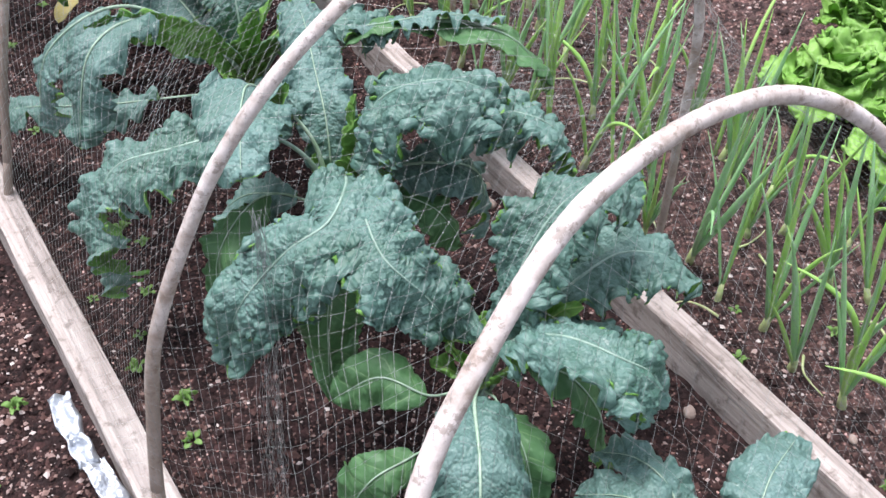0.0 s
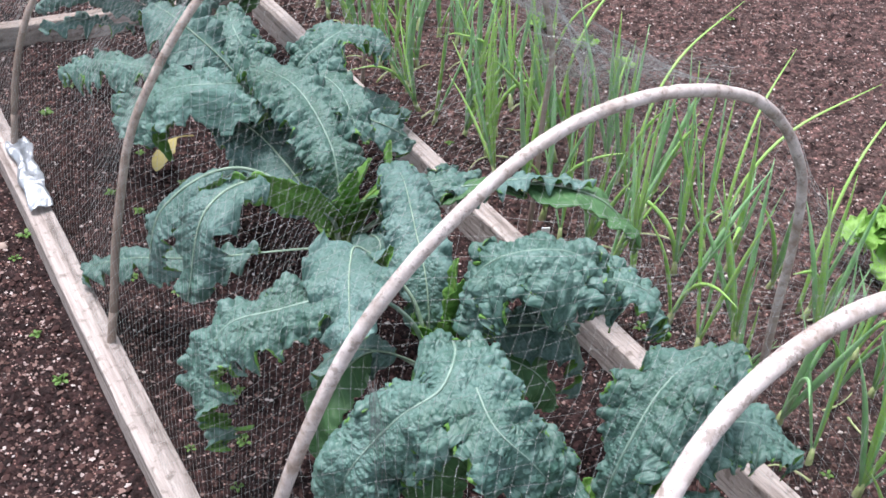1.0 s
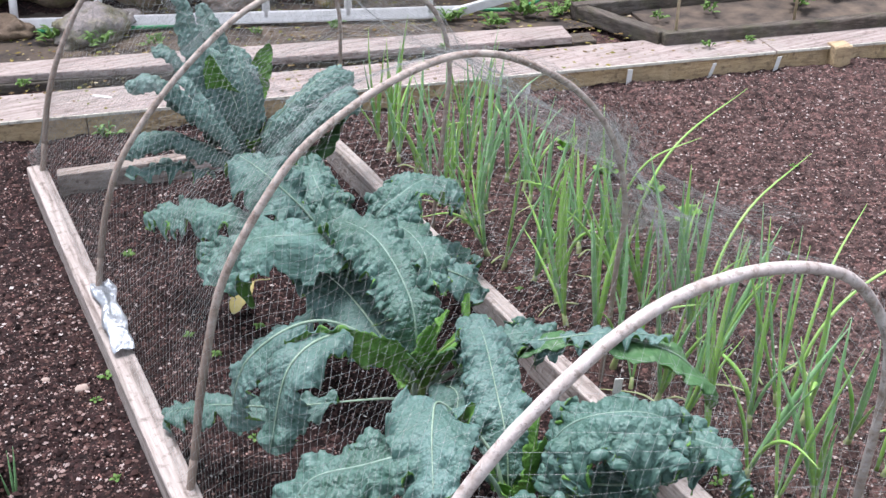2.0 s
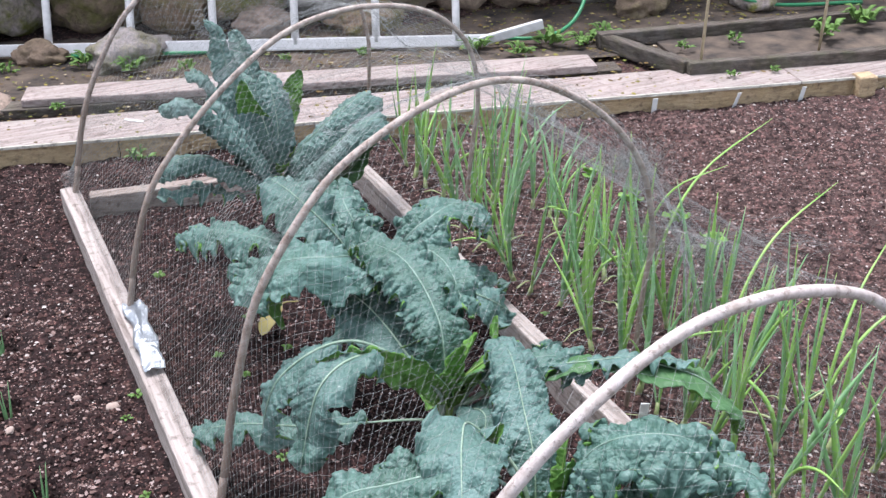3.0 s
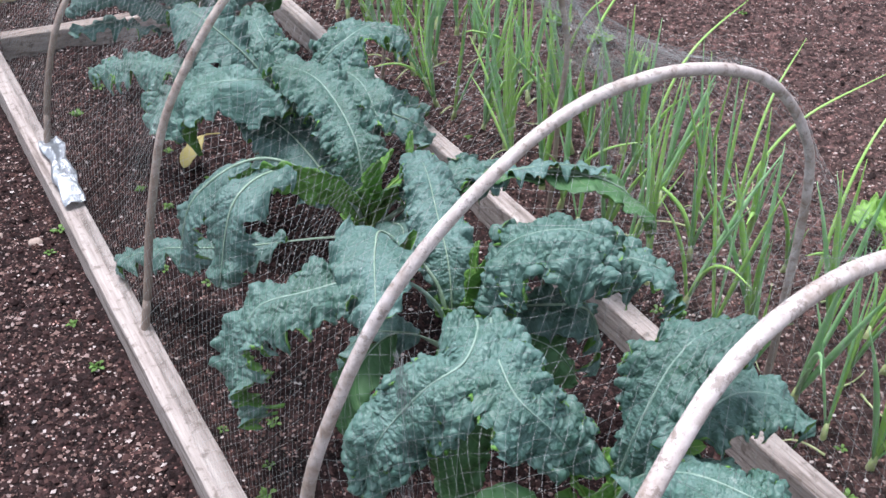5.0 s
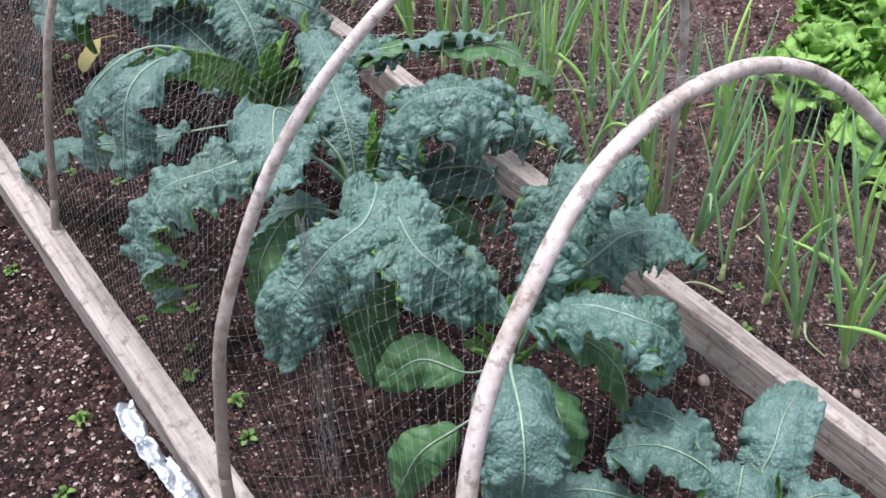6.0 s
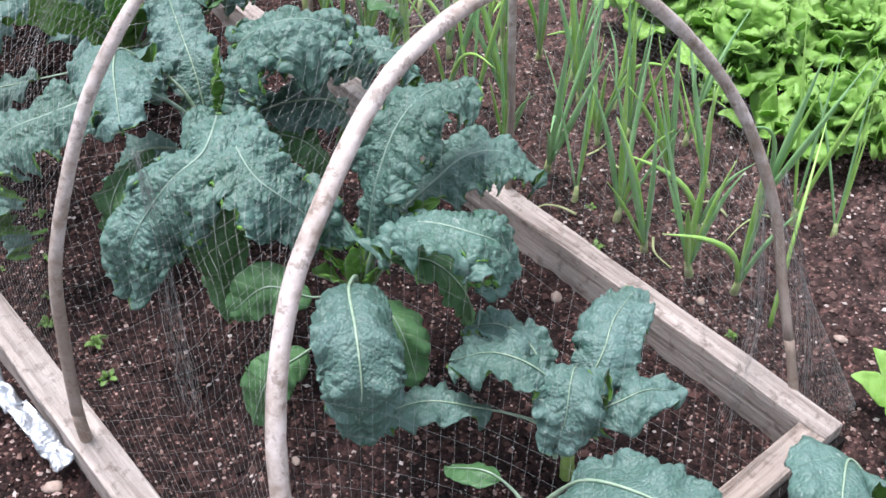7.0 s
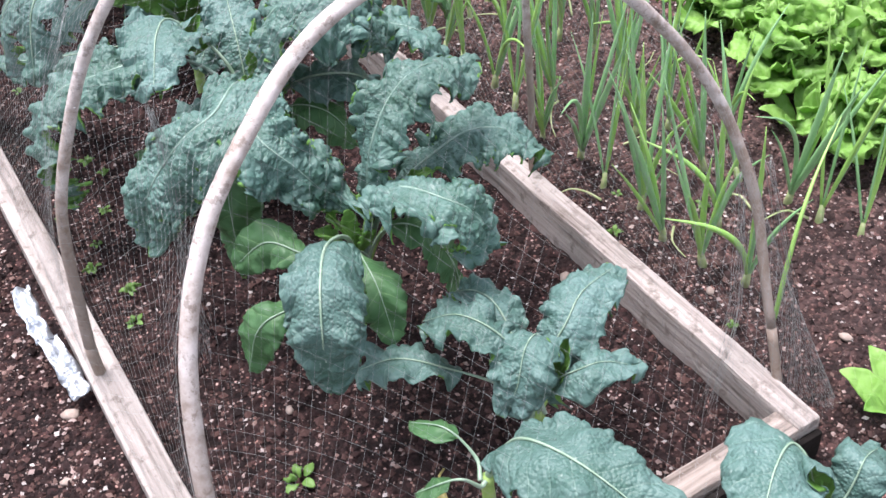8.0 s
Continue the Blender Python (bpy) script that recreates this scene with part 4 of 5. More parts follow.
kale_plant((0.48, 1.06), 0.16, (0.0, 0.01), "large blue-green curly kale plant with heavily crinkled drooping leaves", [
    ([(0.44, 0.98, 0.32), (0.385, 0.85, 0.43), (0.322, 0.785, 0.435), (0.259, 0.795, 0.40), (0.185, 0.808, 0.315), (0.165, 0.822, 0.20)], 0.088, "curly", dict(start=0.4, droop=0.65, ruffle=0.03, fold=1.3)),
    ([(0.46, 0.94, 0.34), (0.385, 0.81, 0.43), (0.362, 0.71, 0.415), (0.40, 0.665, 0.36), (0.455, 0.65, 0.265)], 0.08, "curly", dict(start=0.42, droop=0.55, ruffle=0.03, fold=1.3)),
    ([(0.43, 0.96, 0.26), (0.37, 0.85, 0.32), (0.31, 0.78, 0.27), (0.30, 0.77, 0.10)], 0.06, "green", dict(start=0.42, droop=0.5, lobes=0.3, lobe=0.035)),
    ([(0.50, 1.03, 0.32), (0.51, 0.975, 0.45), (0.56, 0.915, 0.505), (0.64, 0.895, 0.475), (0.70, 0.89, 0.38)], 0.10, "curly", dict(start=0.3, droop=0.75, savoy=0.017, cell=0.0155, ruffle=0.022, frill=0.02)),
    ([(0.55, 1.04, 0.3), (0.66, 0.96, 0.385), (0.74, 0.90, 0.385), (0.80, 0.885, 0.33), (0.825, 0.89, 0.25)], 0.068, "curly", dict(start=0.42, savoy=0.011, droop=0.4)),
    ([(0.53, 1.02, 0.26), (0.60, 0.95, 0.31), (0.67, 0.93, 0.27), (0.70, 0.94, 0.13)], 0.062, "smooth", dict(start=0.38)),
    ([(0.52, 1.0, 0.24), (0.56, 0.90, 0.27), (0.60, 0.86, 0.2)], 0.05, "green", dict(start=0.4, lobes=0.35, lobe=0.035)),
    ([(0.46, 1.12, 0.30), (0.40, 1.19, 0.385), (0.345, 1.12, 0.415), (0.285, 1.0, 0.38)], 0.082, "smooth", dict(start=0.4, droop=0.3)),
    ([(0.43, 1.07, 0.3), (0.35, 1.10, 0.37), (0.22, 1.125, 0.372), (0.135, 1.165, 0.335), (0.085, 1.15, 0.23), (0.08, 1.13, 0.12)], 0.078, "curly", dict(start=0.36, droop=0.4, savoy=0.011)),
    ([(0.41, 1.10, 0.21), (0.33, 1.08, 0.25), (0.25, 1.05, 0.20), (0.235, 1.05, 0.08)], 0.05, "green", dict(start=0.4, lobes=0.3, lobe=0.04)),
    ([(0.41, 1.10, 0.21), (0.35, 1.18, 0.18), (0.31, 1.25, 0.08)], 0.05, "smooth", dict(start=0.3)),
    ([(0.52, 1.04, 0.25), (0.54, 1.0, 0.31)], 0.035, "green", dict(start=0.3)),
    ([(0.44, 1.02, 0.22), (0.39, 0.97, 0.24)], 0.03, "green", dict(start=0.35)),
    ([(0.49, 1.12, 0.30), (0.52, 1.22, 0.37), (0.555, 1.33, 0.40), (0.575, 1.42, 0.37)], 0.06, "smooth", dict(start=0.22, droop=0.4, savoy=0.011, cell=0.014, frill=0.012)),
    ([(0.49, 1.04, 0.27), (0.50, 1.02, 0.40)], 0.024, "shoot", {}),
    ([(0.51, 1.03, 0.25), (0.53, 1.00, 0.36)], 0.026, "shoot", {}),
    ([(0.47, 1.03, 0.25), (0.455, 1.0, 0.34)], 0.02, "shoot", {}),
    ([(0.50, 1.06, 0.27), (0.515, 1.06, 0.41)], 0.022, "shoot", {}),
    ([(0.46, 1.04, 0.22), (0.42, 1.0, 0.29)], 0.018, "shoot", {}),
], crown=7)
kale_plant((0.50, 1.52), 0.14, (0.01, -0.01), "blue-green kale plant with an arching leaf showing a bright green underside", [
    ([(0.45, 1.44, 0.28), (0.36, 1.40, 0.38), (0.27, 1.40, 0.435), (0.20, 1.42, 0.44)], 0.038, "arch", dict(start=0.25, roll=-75, peak=0.6)),
    ([(0.45, 1.44, 0.28), (0.31, 1.40, 0.43), (0.19, 1.36, 0.43), (0.13, 1.34, 0.27)], 0.068, "smooth", dict(start=0.58, droop=0.5, peak=0.42)),
    ([(0.45, 1.45, 0.28), (0.29, 1.46, 0.43), (0.15, 1.48, 0.38), (0.10, 1.50, 0.22)], 0.062, "smooth", dict(start=0.6, droop=0.5, peak=0.42)),
    ([(0.42, 1.46, 0.2), (0.22, 1.53, 0.205), (0.10, 1.64, 0.175), (0.02, 1.74, 0.11)], 0.055, "smooth", dict(start=0.35, droop=0.4)),
    ([(0.51, 1.52, 0.28), (0.52, 1.58, 0.36), (0.51, 1.72, 0.42), (0.47, 1.90, 0.40)], 0.085, "curly", dict(start=0.22, droop=0.4, savoy=0.007, cell=0.0135)),
    ([(0.47, 1.58, 0.24), (0.44, 1.74, 0.30), (0.41, 1.92, 0.29)], 0.09, "smooth", dict(start=0.25, droop=0.25)),
    ([(0.57, 1.44, 0.28), (0.66, 1.37, 0.34), (0.76, 1.38, 0.28)], 0.055, "curly", dict(start=0.35)),
    ([(0.60, 1.40, 0.29), (0.72, 1.31, 0.345), (0.82, 1.25, 0.362), (0.91, 1.21, 0.345)], 0.04, "smooth", dict(start=0.5, roll=12)),
    ([(0.60, 1.40, 0.28), (0.74, 1.30, 0.34), (0.85, 1.225, 0.345), (0.93, 1.175, 0.30), (0.975, 1.15, 0.20)], 0.072, "green", dict(start=0.6, droop=0.15, roll=18, blunt=0.4)),
    ([(0.64, 1.37, 0.29), (0.72, 1.31, 0.345), (0.78, 1.25, 0.33)], 0.042, "green", dict(start=0.4, droop=0.1, roll=10, blunt=0.42)),
    ([(0.46, 1.48, 0.25), (0.41, 1.44, 0.33), (0.36, 1.42, 0.36)], 0.04, "shoot", {}),
    ([(0.52, 1.48, 0.24), (0.58, 1.44, 0.33), (0.60, 1.46, 0.40)], 0.04, "shoot", {}),
    ([(0.50, 1.47, 0.26), (0.51, 1.44, 0.37)], 0.03, "shoot", {}),
    ([(0.48, 1.46, 0.24), (0.46, 1.42, 0.33)], 0.028, "shoot", {}),
    ([(0.53, 1.50, 0.25), (0.57, 1.49, 0.35)], 0.03, "shoot", {}),
    ([(0.52, 1.46, 0.25), (0.53, 1.40, 0.33)], 0.035, "green", dict(start=0.3)),
    ([(0.52, 1.42, 0.22), (0.50, 1.32, 0.27), (0.44, 1.26, 0.22)], 0.05, "smooth", dict(start=0.35)),
], crown=9, rise=0.7)
kale_plant((0.56, 1.98), 0.16, (-0.01, -0.01), BLUE, [
    ([(0.47, 1.88, 0.34), (0.37, 1.80, 0.42), (0.28, 1.88, 0.39), (0.20, 1.98, 0.3)], 0.11, "curly", dict(start=0.25, droop=0.4, savoy=0.006, cell=0.0135)),
    ([(0.45, 1.98, 0.3), (0.34, 2.08, 0.33), (0.24, 2.26, 0.30), (0.18, 2.42, 0.22)], 0.058, "curly", dict(start=0.4, savoy=0.011)),
    ([(0.48, 2.0, 0.32), (0.40, 2.08, 0.43), (0.37, 2.2, 0.44)], 0.085, "smooth", dict(start=0.3)),
    ([(0.54, 2.02, 0.3), (0.52, 2.08, 0.38), (0.55, 2.22, 0.38)], 0.075, "curly", dict(start=0.3)),
    ([(0.60, 1.94, 0.32), (0.68, 1.93, 0.39), (0.78, 2.0, 0.37), (0.88, 2.1, 0.28)], 0.09, "curly", dict(start=0.3, savoy=0.011)),
    ([(0.60, 1.86, 0.34), (0.60, 1.70, 0.40), (0.58, 1.56, 0.36)], 0.068, "curly", dict(start=0.3, savoy=0.011)),
    ([(0.64, 1.96, 0.22), (0.77, 1.94, 0.23), (0.90, 1.97, 0.12)], 0.05, "curly", dict(start=0.35)),
    ([(0.62, 1.84, 0.28), (0.69, 1.70, 0.29), (0.80, 1.74, 0.19)], 0.062, "smooth", dict(start=0.35)),
    ([(0.48, 1.90, 0.16), (0.36, 1.86, 0.14), (0.26, 1.92, 0.05)], 0.055, "smooth", dict(start=0.3)),
], crown=5)
kale_plant((0.575, 2.80), 0.12, (0.0, 0.0), "dark blue-green long-leaved kale with narrow blistered leaves", [
    ([(0.52, 2.76, 0.20), (0.43, 2.71, 0.34), (0.35, 2.69, 0.44), (0.28, 2.69, 0.49), (0.23, 2.71, 0.46)], 0.075, "long", dict(droop=0.9)),
    ([(0.52, 2.74, 0.16), (0.42, 2.70, 0.25), (0.33, 2.70, 0.305), (0.25, 2.71, 0.305), (0.195, 2.74, 0.25)], 0.058, "long", dict(droop=0.9)),
    ([(0.54, 2.78, 0.24), (0.48, 2.80, 0.40), (0.45, 2.83, 0.53), (0.44, 2.86, 0.61), (0.41, 2.86, 0.64)], 0.058, "long", dict(droop=0.6, face=120)),
    ([(0.555, 2.77, 0.22), (0.535, 2.78, 0.34), (0.51, 2.82, 0.44), (0.50, 2.87, 0.47)], 0.07, "long", dict(droop=0.45, face=95, start=0.2)),
    ([(0.57, 2.77, 0.22), (0.575, 2.78, 0.34), (0.575, 2.82, 0.43), (0.58, 2.87, 0.46)], 0.06, "long", dict(droop=0.45, face=88, start=0.2)),
    ([(0.60, 2.77, 0.20), (0.66, 2.70, 0.31), (0.74, 2.68, 0.38), (0.82, 2.70, 0.405), (0.89, 2.74, 0.37)], 0.082, "long", dict(droop=0.8)),
    ([(0.61, 2.72, 0.18), (0.68, 2.62, 0.29), (0.755, 2.59, 0.36), (0.83, 2.61, 0.365), (0.88, 2.65, 0.31)], 0.075, "long", dict(droop=0.9)),
    ([(0.65, 2.72, 0.12), (0.735, 2.66, 0.18), (0.79, 2.64, 0.25), (0.835, 2.66, 0.31)], 0.032, "green", dict(droop=0.3, roll=-25, start=0.3)),
    ([(0.52, 2.78, 0.12), (0.40, 2.70, 0.17), (0.29, 2.70, 0.215), (0.19, 2.73, 0.19)], 0.045, "smooth", dict(start=0.4)),
    ([(0.53, 2.80, 0.24), (0.45, 2.81, 0.39), (0.38, 2.82, 0.50), (0.33, 2.83, 0.51)], 0.06, "long", dict(droop=0.8)),
    ([(0.56, 2.84, 0.28), (0.55, 2.89, 0.42), (0.53, 2.95, 0.53), (0.52, 2.98, 0.57)], 0.05, "long", dict(droop=0.5, face=95)),
    ([(0.56, 2.72, 0.14), (0.55, 2.66, 0.21), (0.54, 2.60, 0.20)], 0.036, "long", {}),
    ([(0.60, 2.84, 0.26), (0.65, 2.86, 0.38), (0.685, 2.86, 0.46)], 0.042, "green", dict(roll=10, face=250)),
    ([(0.56, 2.80, 0.28), (0.49, 2.78, 0.41), (0.475, 2.77, 0.49)], 0.042, "green", dict(face=255)),
    ([(0.53, 2.76, 0.20), (0.46, 2.75, 0.34), (0.41, 2.77, 0.42), (0.38, 2.80, 0.44)], 0.055, "long", dict(droop=0.8)),
], crown=3)


# ==== spring onions, lettuces, seedlings ====
def onion_leaf(base, az, length, spread, bend, rad):
    pts = []
    for k in range(6):
        f = k / 5
        out = spread * f + bend * f ** 3
        pts.append((base[0] + math.cos(az) * out, base[1] + math.sin(az) * out, base[2] + length * (f - 0.42 * max(0.0, bend) * f ** 3 / max(length, 0.1))))
    line, _ = spline(pts, 12)
    return line, [rad * (0.75 + 0.5 * math.sin(math.pi * min(1, i / 11 * 0.9))) * (1 - 0.9 * (i / 11) ** 3) for i in range(12)]


def onion(seed, tall):
    rng = random.Random(seed)
    ob = thing("spring_onion", (0, 0, 0), "upright spring onion plant with hollow green leaves in a row", "onion", "spring onion rows")
    part("base", tube_mesh("base", [(0, 0, -0.02), (0, 0, -0.003), (0.001, 0, 0.012), (0.002, 0, 0.036)], [0.004, 0.008, 0.007, 0.005], ONION_BASE, 8), ob, "pale swollen base")
    for k in range(rng.choice((4, 5, 6))):
        az = rng.uniform(0, 6.28)
        line, radii = onion_leaf((0.002, 0, 0.018), az, tall * rng.uniform(0.55, 1.1), rng.uniform(0.005, 0.095), rng.choice((0.0, 0.0, 0.0, 0.01, 0.02, 0.04, 0.12)), rng.uniform(0.0024, 0.0055))
        part("leaf", tube_mesh("leaf", line, radii, ONION if rng.random() < 0.55 else ONION_BLUE, 6), ob)
    return ob


kinds = [onion(100 + k, 0.31 + 0.02 * (k % 5)) for k in range(10)]
rng = random.Random(77)
spots = []
y = 0.3
while y < 3.05:
    spots.append((1.06 + rng.uniform(-0.02, 0.025) + 0.02 * max(0, y - 2), y))
    y += rng.uniform(0.07, 0.115)
y = 0.27
while y < 2.85:
    spots.append((1.30 + rng.uniform(-0.035, 0.045), y))
    y += rng.uniform(0.07, 0.115)
y = 0.45
while y < 2.8:
    spots.append((1.19 + rng.uniform(-0.06, 0.06), y))
    y += rng.uniform(0.13, 0.24)
for i, (x, y) in enumerate(spots):
    k = rng.uniform(0.85, 1.2)
    m = pose(x, y, ground_z(x, y), rng.uniform(-10, 6), rng.uniform(0, 16), rng.uniform(0, 360)) @ Matrix.Diagonal((k, k, k, 1))
    if i < len(kinds):
        kinds[i].matrix_basis = m
    else:
        copy_thing(kinds[rng.randrange(len(kinds))], m).scale = (k, k, k)

for x, y, dx, dy, ln in ((1.36, 1.95, 0.48, 0.12, 0.38), (1.36, 1.62, 0.40, 0.1, 0.34), (1.32, 1.25, 0.26, 0.12, 0.4), (1.37, 1.3, 0.42, -0.02, 0.3), (1.05, 0.2, 0.2, 0.1, 0.3), (1.33, 1.0, 0.3, 0.1, 0.4), (1.34, 2.0, 0.2, -0.1, 0.36)):
    line, _ = spline([(x, y, 0.0), (x + dx * 0.14, y + dy * 0.14, ln * 0.5), (x + dx * 0.42, y + dy * 0.42, ln * 0.82), (x + dx, y + dy, ln)], 16)
    solo("spring_onion", tube_mesh("spring_onion", line, [0.0045 * (1 - 0.85 * (i / 15) ** 2) for i in range(16)], ONION, 7), "single leaning spring onion leaf in the row", "onion", "spring onion rows")


def lettuce(seed, size, count, name_label):
    rg = random.Random(seed)
    ob = thing("lettuce", (0, 0, 0), name_label, "lettuce", "lettuces beside the onions")
    for k in range(count):
        f = k / count
        az = k * 2.4 + rg.uniform(-0.3, 0.3)
        reach = size * (1.0 - 0.75 * f)
        h = size * (0.45 + 0.75 * f) * rg.uniform(0.85, 1.15)
        c, s = math.cos(az), math.sin(az)
        pts = [(0.01 * c, 0.01 * s, 0.0), (reach * 0.45 * c, reach * 0.45 * s, h * 0.75), (reach * 0.85 * c, reach * 0.85 * s, h), (reach * 1.1 * c, reach * 1.1 * s, h * (0.82 + 0.15 * f))]
        me, _, _ = leaf_mesh("leaf", pts, size * rg.uniform(0.34, 0.46), [LETTUCE, LETTUCE], start=0.12, droop=-0.2, ruffle=size * 0.14, savoy=size * 0.035, cell=0.02, lobes=0.3, lobe=0.02, peak=0.68, blunt=0.3, frill=size * 0.17, seed=seed * 31 + k, res=0.0045, wave=14)
        part("leaf", me, ob)
    return ob


frilly = [lettuce(k, 0.16, 24, "bright green frilly lettuce growing in the soil") for k in (1, 2)]


def cos_lettuce(seed, size):
    """A young lettuce with a few pointed, smooth, upright leaves."""
    rg = random.Random(seed)
    ob = thing("lettuce", (0, 0, 0), "young lime-green lettuce with smooth pointed leaves", "lettuce", "lettuces beside the onions")
    for k in range(7):
        az = k * 2.4 + rg.uniform(-0.3, 0.3)
        out = size * rg.uniform(0.35, 0.95)
        h = math.sqrt(max(0.05, 1 - (out / size) ** 2)) * size + 0.02
        c, s = math.cos(az), math.sin(az)
        pts = [(0.006 * c, 0.006 * s, 0.0), (out * 0.4 * c, out * 0.4 * s, h * 0.55), (out * 0.8 * c, out * 0.8 * s, h * 0.92), (out * c, out * s, h)]
        me, _, _ = leaf_mesh("leaf", pts, size * rg.uniform(0.18, 0.24), [LETTUCE, LETTUCE], start=0.15, droop=-0.35, ruffle=size * 0.03, savoy=0, lobes=0.08, peak=0.55, blunt=0.8, seed=seed + k, res=0.006)
        part("leaf", me, ob)
    return ob


young = cos_lettuce(5, 0.125)
place = [(1.63, 0.97, 0.95), (1.60, 0.70, 1.0), (1.54, 0.43, 0.88), (1.84, 0.88, 0.92), (1.80, 0.60, 0.95), (1.93, 1.12, 0.85), (1.77, 0.35, 0.92)]
for i, (x, y, k) in enumerate(place):
    m = pose(x, y, ground_z(x, y) + 0.003, 0, 0, i * 77) @ Matrix.Diagonal((k, k, k, 1))
    if i < 2:
        frilly[i].matrix_basis = m
    else:
        copy_thing(frilly[i % 2], m).scale = (k, k, k)
young.matrix_basis = pose(1.05, -0.085, ground_z(1.05, -0.085), 0, 0, 20)
for x, y, k in ((2.02, 0.62, 1.0), (2.1, 0.92, 1.0), (1.48, 0.56, 0.85)):
    copy_thing(young, pose(x, y, ground_z(x, y), 0, 0, 50 * k)).scale = (k, k, k)


def sprout(seed, size, leaves=5, upright=0.5):
    rg = random.Random(seed)
    ob = thing("seedling", (0, 0, 0), "tiny green weed seedling sprouting from the soil", "seedling", "weed seedlings")
    for k in range(leaves):
        az = k * 2.4 + rg.uniform(-0.4, 0.4)
        c, s = math.cos(az), math.sin(az)
        r = size * rg.uniform(0.7, 1.1)
        me, _, _ = leaf_mesh("leaf", [(0, 0, 0), (r * 0.5 * c, r * 0.5 * s, size * upright), (r * c, r * s, size * upright * 0.9)], size * 0.26, [WEED, WEED], start=0.3, droop=0.1, ruffle=0.001, savoy=0, lobes=0.1, seed=seed + k, res=0.006)
        part("leaf", me, ob)
    return ob


sprouts = [sprout(k, 0.0175, 5 + k % 3, 0.4 + 0.2 * k) for k in range(3)]
where = [(0.20, 1.69), (0.18, 2.15), (0.22, 2.05), (-0.04, 2.07), (0.11, 1.12), (0.08, 1.06), (0.07, 1.26), (0.20, 1.35), (-0.12, 1.08), (0.20, 0.37), (0.18, 1.41), (0.98, 0.23), (1.05, 0.64),
         (2.19, 2.17), (0.35, 2.11), (-0.08, 2.0), (-0.1, 1.7), (-0.09, 1.55), (0.13, 1.8), (0.3, 2.3), (0.14, 2.6), (0.66, 0.98), (0.62, 0.86), (0.12, 0.95), (0.10, 0.87), (-0.2, 0.95), (0.16, 1.22), (1.5, 1.8), (0.24, 2.75),
         (1.02, 1.95), (1.0, 1.12), (0.97, 0.55), (1.15, 0.5), (1.2, 1.05)]
for i, (x, y) in enumerate(where):
    k = 2.0 if (x, y) == (0.20, 0.37) else rng.uniform(0.7, 1.3)
    m = pose(x, y, ground_z(x, y) + 0.002, 0, 0, rng.uniform(0, 360)) @ Matrix.Diagonal((k, k, k, 1))
    if i < 3:
        sprouts[i].matrix_basis = m
    else:
        copy_thing(sprouts[i % 3], m).scale = (k, k, k)
pale = lettuce(9, 0.045, 6, "pale green lettuce seedling in a sparse row")
for i, (x, y) in enumerate(((1.67, 2.24), (1.60, 2.62), (1.63, 2.42), (1.66, 2.05))):
    m = pose(x, y, ground_z(x, y), 0, 0, 63 * i)
    if i == 0:
        pale.matrix_basis = m
    else:
        copy_thing(pale, m)


def weed(seed, size, blades, label):
    rg = random.Random(seed)
    ob = thing("weed", (0, 0, 0), label, "weed", "weeds on the path")
    for k in range(blades):
        az = rg.uniform(0, 6.28)
        c, s = math.cos(az), math.sin(az)
        r, h = size * rg.uniform(0.3, 0.9), size * rg.uniform(0.4, 1.0)
        b = (rg.uniform(-1, 1) * size * 0.35, rg.uniform(-1, 1) * size * 0.35, 0.0)
        me, _, _ = leaf_mesh("leaf", [b, (b[0] + r * 0.5 * c, b[1] + r * 0.5 * s, h * 0.8), (b[0] + r * c, b[1] + r * s, h * 0.8)], size * rg.uniform(0.07, 0.16), [WEED, WEED], start=0.3, droop=0.3, ruffle=0.002, savoy=0, lobes=0.2, seed=seed + k, res=0.009)
        part("leaf", me, ob)
    return ob


weeds = [weed(40, 0.06, 16, "green weed tuft growing at the path"), weed(41, 0.085, 26, "leafy green weed at the foot of the wall"), weed(42, 0.045, 14, "small green weed between planks")]
back = [(0.06, 3.80, 0.10, 2, 1.0), (2.06, 3.66, 0.085, 1, 1.1), (2.2, 3.6, 0.085, 1, 0.9), (0.26, 3.41, 0.02, 0, 1.0), (2.50, 3.0, 0.094, 2, 0.9), (3.13, 3.19, 0.11, 1, 1.2), (2.68, 2.97, 0.094, 2, 0.8), (2.75, 3.30, 0.11, 0, 0.9), (2.50, 3.32, 0.11, 0, 0.8),
        (1.9, 3.62, 0.085, 1, 0.8), (0.4, 4.15, 0.085, 1, 0.9), (0.6, 4.05, 0.085, 0, 1.0), (0.25, 4.28, 0.085, 1, 0.9), (1.0, 3.98, 0.085, 2, 1.0), (2.35, 3.66, 0.085, 1, 0.9), (3.4, 3.25, 0.11, 1, 1.3), (1.3, 3.9, 0.085, 2, 1.2), (1.75, 3.75, 0.085, 1, 0.9), (-0.05, 4.35, 0.085, 0, 0.9), (1.55, 3.4, 0.12, 2, 0.7)]
for i, (x, y, z, w, k) in enumerate(back):
    m = pose(x, y, z, 0, 0, 70 * i) @ Matrix.Diagonal((k, k, k, 1))
    if i < 3 and w == i:
        weeds[w].matrix_basis = m
    else:
        copy_thing(weeds[w], m).scale = (k, k, k)


